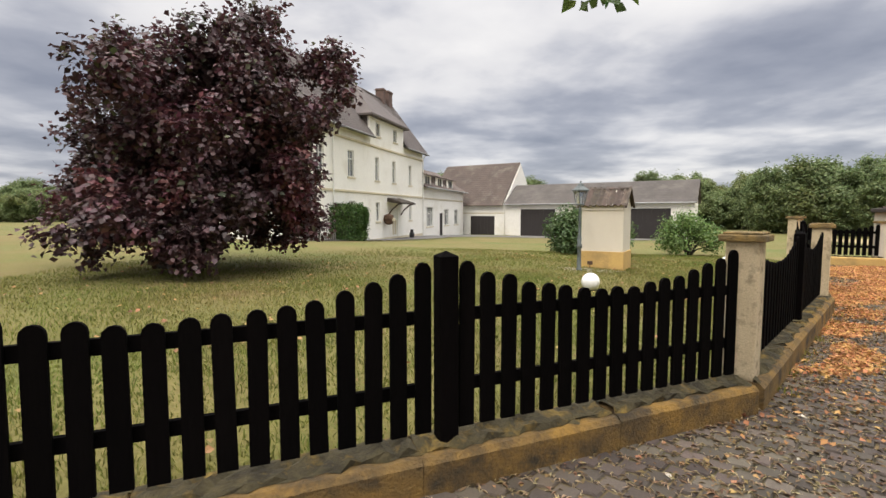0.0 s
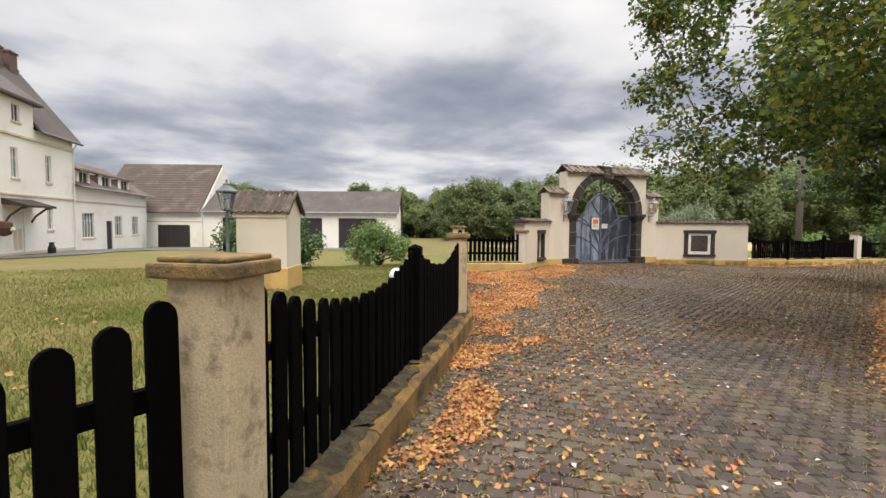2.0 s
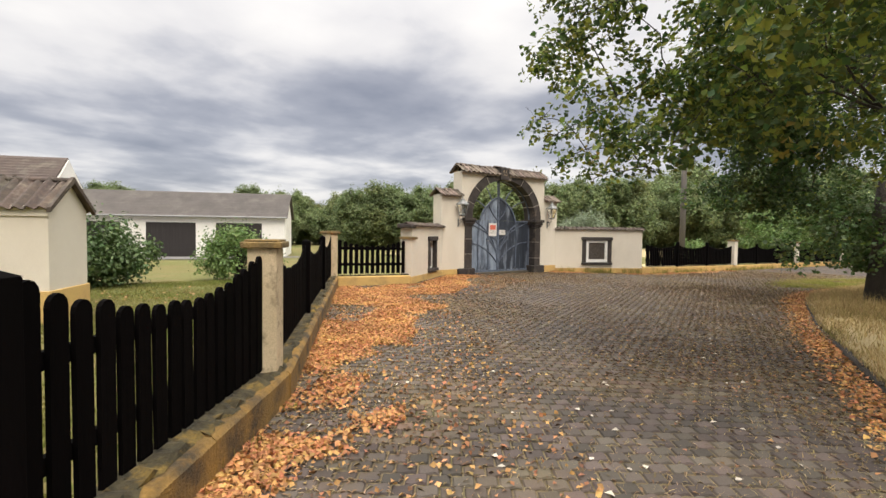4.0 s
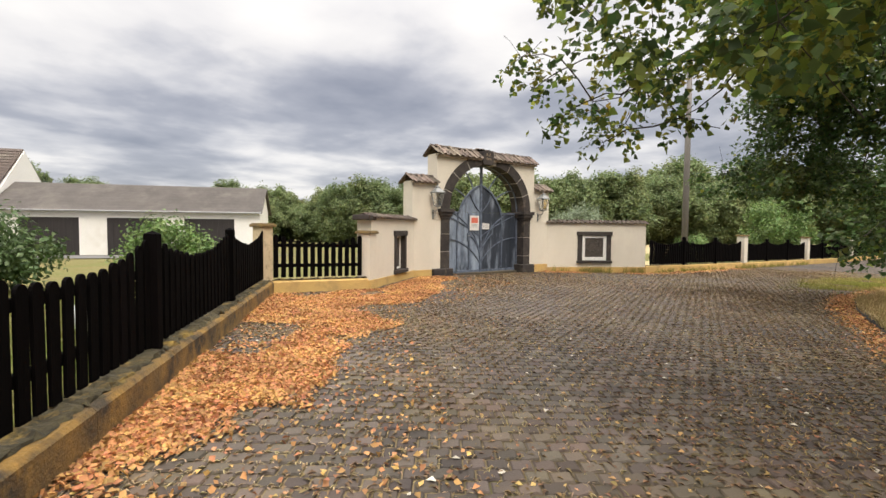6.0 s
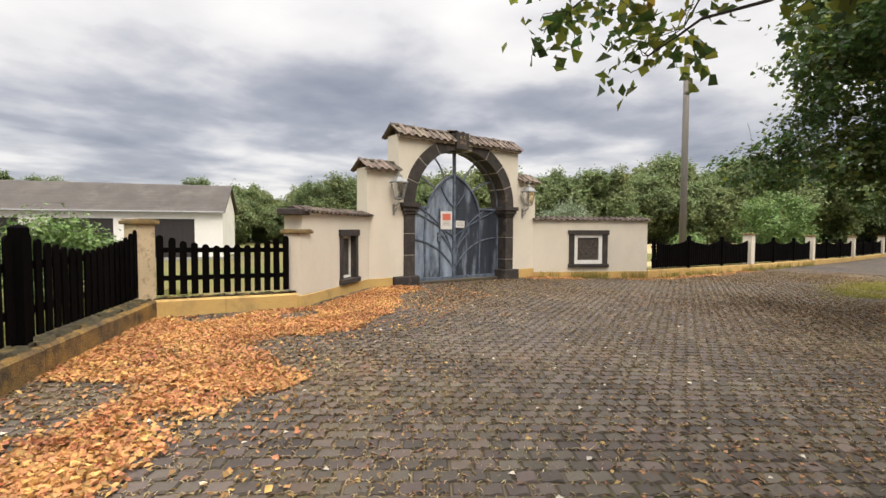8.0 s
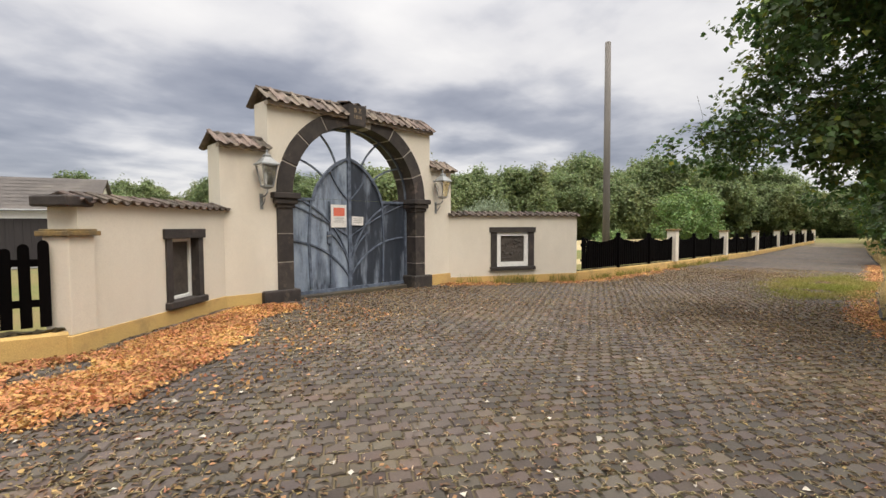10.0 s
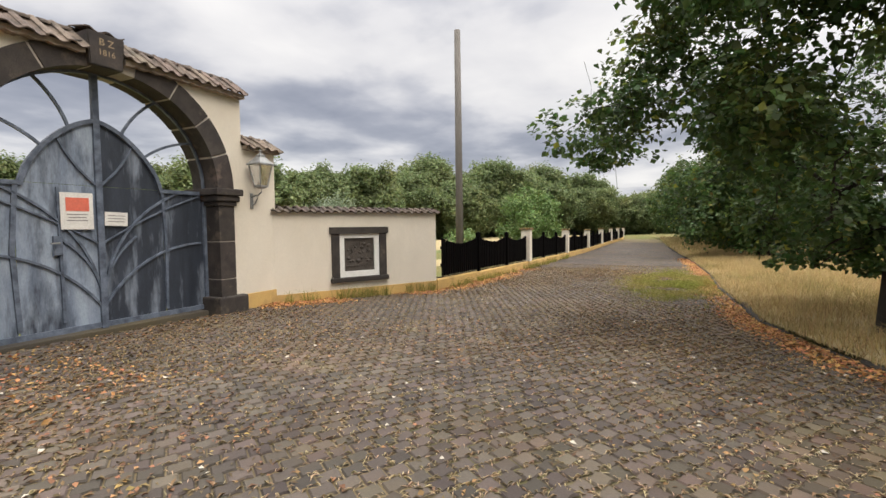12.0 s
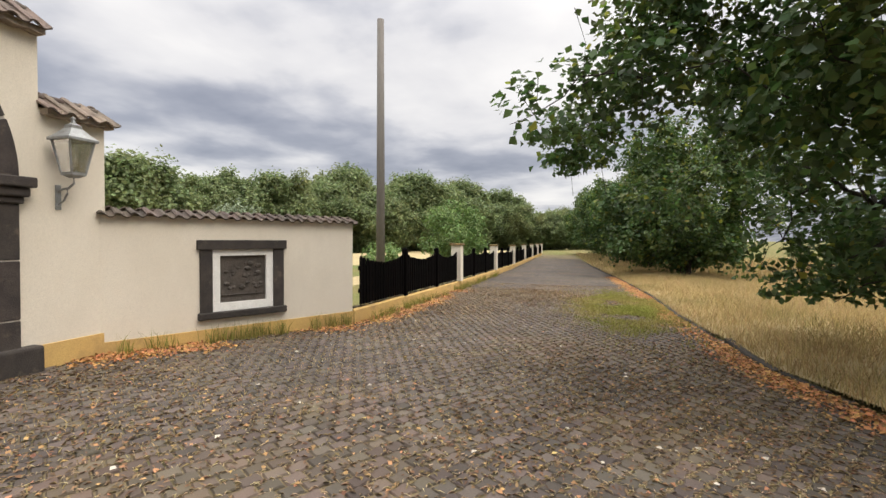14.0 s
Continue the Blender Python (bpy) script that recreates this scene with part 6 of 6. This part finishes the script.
# tufts at the foot of the low wall and of the fence footing
tuft = []
for a, b, n, h in ((W2, W3, 22, 0.26), (W3, F1, 26, 0.22), (P1, P2, 10, 0.08), (F1, F2, 20, 0.25)):
    d = (b - a).normalized()
    nrm = Vector((d.y, -d.x))
    for _ in range(n):
        c = a.lerp(b, rng.uniform(0.05, 1.0)) + nrm * (rng.uniform(0.04, 0.16) + (0.0 if a == W2 else 0.12))
        for _ in range(26):
            q = c + Vector(rng.normal(0, 0.05, 2))
            tuft.append((q.x, q.y, pav(q.x, q.y), h))
tuft = np.array(tuft)
tagged(new("wall_foot_weeds", blade_mesh("wall_foot_weeds", tuft[:, :3], tuft[:, 3], M_WEED, rng, 0.005, 0.6)), "dry weeds sprouting along the wall foot", "weeds", kind="stuff")

# ---------------------------------------------------------------- fallen leaves
LEFT = [P1, P2, P3, W0, W1, GO]
WIDE = ((2.4, 0.32), (4.5, 0.7), (6.3, 1.0), (8.0, 1.45), (10.8, 2.25), (13.0, 1.95), (15.0, 1.0), (16.4, 0.45), (30, 0.1))


def in_drift(x, y):
    """Deep leaf drifts that reach furthest in the corner by the low wall, with bare gaps."""
    d = edge_all(x, y, LEFT)
    r = np.interp(x * 0.62 + y * 0.38, [w[0] for w in WIDE], [w[1] for w in WIDE])
    v = 1.1 - (d / r) ** 1.6 + 1.1 * (patch_all(x, y, 1.0) - 0.5)
    v2 = (patch_all(x, y, 0.75, 4.0) - 0.15) * 2.6
    gap = np.where((d < 0.4) & (x < 9), 0.12, 0.0)
    v = np.clip(np.minimum(v, v2) - gap, 0, 1) * smooth_all((x * 0.62 + y * 0.38 - 3.0) / 1.8)
    return np.where(inside_all(x, y) & (d > 0.22), 0.012 * (d < 2.6) + 0.95 * np.clip(1.7 * v - 0.28, 0, 1), 0)


def lz(x, y):
    return pav_all(x, y) + 0.016 + 0.025 * rng.uniform(size=len(x))


p = scatter(72000, 2, 17, 3, 15.2, in_drift, lz, rng)
tagged(new("fallen_leaves", leaf_mesh("fallen_leaves", p, 0.047, M_LEAFORANGE, rng, flat=0.5, aspect=0.8)), "drift of crisp orange-brown fallen leaves along the fence", "leaves", kind="stuff")


def by_wall(x, y):
    d1 = edge_all(x, y, [W2, W3, F1])
    d2 = y - kerb_y(x)
    v1 = np.exp(-((d1 - 0.25) / 0.28) ** 2) * np.clip(patch_all(x, y, 0.9) * 2 - 0.6, 0, 1)
    v2 = np.exp(-((d2 - 0.2) / 0.24) ** 2) * np.clip(0.2 + patch_all(x, y, 0.8, 2), 0, 1) * (d2 > 0.05)
    return np.where(inside_all(x, y), np.maximum(v1, v2), 0)


p = scatter(15000, 8, 40, 1.5, 14, by_wall, lz, rng)
tagged(new("fallen_leaves", leaf_mesh("fallen_leaves", p, 0.05, M_LEAFORANGE, rng, flat=0.7, aspect=0.8)), "thin line of rust-coloured leaves by kerb and wall", "leaves", kind="stuff")


def on_paving(x, y):
    return np.where(inside_all(x, y), 0.10 + 0.9 * np.clip(patch_all(x, y, 0.45, 7) * 1.8 - 0.6, 0, 1), 0)


def gz_(x, y):
    return pav_all(x, y) + 0.016


p = scatter(9500, 0, 34, -3, 15, on_paving, gz_, rng)
tagged(new("leaf_scatter", leaf_mesh("leaf_scatter", p, 0.04, M_LEAFPALE, rng, flat=1.2, aspect=0.75)), "scattered yellow-brown leaves on the paving", "leaves", kind="stuff")
p = scatter(40000, 0, 32, -3, 15, on_paving, gz_, rng)
tagged(new("leaf_crumbs", leaf_mesh("leaf_crumbs", p, 0.05, M_LEAFDRY, rng, flat=1.5, aspect=0.35)), "crumbled brown leaf litter and stalks on the paving", "litter", kind="stuff")
p = scatter(480, 0, 30, -3, 15, lambda x, y: inside_all(x, y) * 1.0, gz_, rng)
tagged(new("bleached_leaves", leaf_mesh("bleached_leaves", p, 0.052, M_LEAFWHITE, rng, flat=1.6, aspect=0.75)), "single bleached upturned leaves on the paving", "leaves", kind="stuff")
p = scatter(900, -8, 12, 2, 18, on_lawn, lambda x, y: land_all(x, y) + 0.05, rng)
tagged(new("lawn_leaves", leaf_mesh("lawn_leaves", p, 0.07, M_LEAFPALE, rng, flat=0.8, aspect=0.8)), "few yellow leaves lying on the lawn", "leaves", kind="stuff")

# ---------------------------------------------------------------- pavers
PW, PD, AMP, GAP = 0.150, 0.132, 0.013, 0.0055
PDIR = radians(-45.0)
pu, pv_ = Vector((math.cos(PDIR), math.sin(PDIR))), Vector((-math.sin(PDIR), math.cos(PDIR)))


def paver_outline(inset):
    """Wavy long edges that interlock with the next row, slanting ends."""
    n = 5
    lo, hi = [], []
    for i in range(n):
        x = -PW / 2 + inset + (PW - 2 * inset) * i / (n - 1)
        w = AMP * math.sin(x / PW * math.tau)
        lo.append((x, -PD / 2 + w + inset))
        hi.append((x, PD / 2 + w - inset))
    return lo + hi[::-1]


def paver_geometry(rng_, bevelled=True):
    top = [(x, y, 0.012) for x, y in paver_outline(GAP + (0.009 if bevelled else 0))]
    n = len(top)
    if not bevelled:
        return top, [tuple(range(n))]
    low = [(x, y, 0.000) for x, y in paver_outline(GAP)]
    return top + low, [tuple(range(n))] + [(n + i, n + (i + 1) % n, (i + 1) % n, i) for i in range(n)]


fine_v, fine_f = paver_geometry(None, True)
flat_v, flat_f = paver_geometry(None, False)
me = bpy.data.meshes.new("paver")
me.from_pydata(fine_v, [], fine_f)
me.materials.append(M_PAVERP)
tilt = math.degrees(0.0187)
prng = random.Random(3)
prng_np = np.random.default_rng(3)
I, J = (v.ravel() for v in np.meshgrid(np.arange(-120, 530), np.arange(-230, 430)))
CXS = pu.x * (I + 0.5 * (J % 2)) * PW + pv_.x * J * PD
CYS = pu.y * (I + 0.5 * (J % 2)) * PW + pv_.y * J * PD
k = (CXS > -9) & (CXS < 66) & (CYS > -7) & (CYS < 15.2)
CXS, CYS = CXS[k], CYS[k]
k = inside_all(CXS, CYS)
CXS, CYS = CXS[k], CYS[k]
# straw and dead grass caught in the joints between the pavers
srng = np.random.default_rng(17)
near_p = np.flatnonzero((CXS > -2) & (CXS < 34))
pick = np.repeat(near_p, 14)
thick = 0.10 + 0.80 * np.clip(patch_all(CXS[pick], CYS[pick], 0.33, 7) * 2.0 - 0.45, 0, 1) * smooth_all(edge_all(CXS[pick], CYS[pick], [W1, GO, W2]) / 3.0)
pick = pick[srng.uniform(size=len(pick)) < thick]
long_side = srng.uniform(size=len(pick)) < 0.62
eu = np.where(long_side, srng.uniform(-0.5, 0.5, len(pick)), srng.choice([-0.5, 0.5], len(pick))) * PW + srng.normal(0, 0.010, len(pick))
ev = np.where(long_side, srng.choice([-0.5, 0.5], len(pick)), srng.uniform(-0.5, 0.5, len(pick))) * PD + srng.normal(0, 0.010, len(pick))
sx, sy = CXS[pick] + pu.x * eu + pv_.x * ev, CYS[pick] + pu.y * eu + pv_.y * ev
sp = np.stack((sx, sy, pav_all(sx, sy) + 0.014), 1)
tagged(new("straw_litter", leaf_mesh("straw_litter", sp, 0.047, M_STRAWLITTER, srng, flat=2.5, aspect=0.15)), "pale straw and dead grass caught in the paving joints", "litter", kind="stuff")
single = np.flatnonzero((CXS > 13.2) & (CXS < 16.4) & (CYS > 9.6) & (CYS < 12.2))[:300]
for q in single:
    x, y = float(CXS[q]), float(CYS[q])
    part("paver", me, None, pavement, m=pose(x, y, pav(x, y) + prng.uniform(-0.003, 0.003), 0.9 + prng.uniform(-0.6, 0.6), 0.9 + prng.uniform(-0.6, 0.6), math.degrees(PDIR)))
rest = np.setdiff1d(np.arange(len(CXS)), single)
for x_lo, x_hi, vs, fs, nm in ((-9, 30, fine_v, fine_f, "paving_field"), (30, 66, flat_v, flat_f, "paving_field")):
    sel = rest[(CXS[rest] >= x_lo) & (CXS[rest] < x_hi)]
    base_v = np.array(vs)
    nvv = len(base_v)
    tx, ty, dz = prng_np.uniform(-0.012, 0.012, (3, len(sel), 1)) * np.array([1, 1, 0.25])[:, None, None]
    qx = CXS[sel][:, None] + pu.x * base_v[None, :, 0] + pv_.x * base_v[None, :, 1]
    qy = CYS[sel][:, None] + pu.y * base_v[None, :, 0] + pv_.y * base_v[None, :, 1]
    qz = pav_all(qx.ravel(), qy.ravel()).reshape(qx.shape) + dz + base_v[None, :, 2] + base_v[None, :, 0] * tx + base_v[None, :, 1] * ty
    verts = np.stack((qx, qy, qz), 2).reshape(-1, 3).tolist()
    faces = [tuple(o + v for v in f) for o in range(0, len(sel) * nvv, nvv) for f in fs]
    ob = new(nm, soup(nm, verts, faces, M_PAVER))
    ob.parent = pavement
    tagged(ob, "joined remaining grey interlocking pavers", kind="stuff")
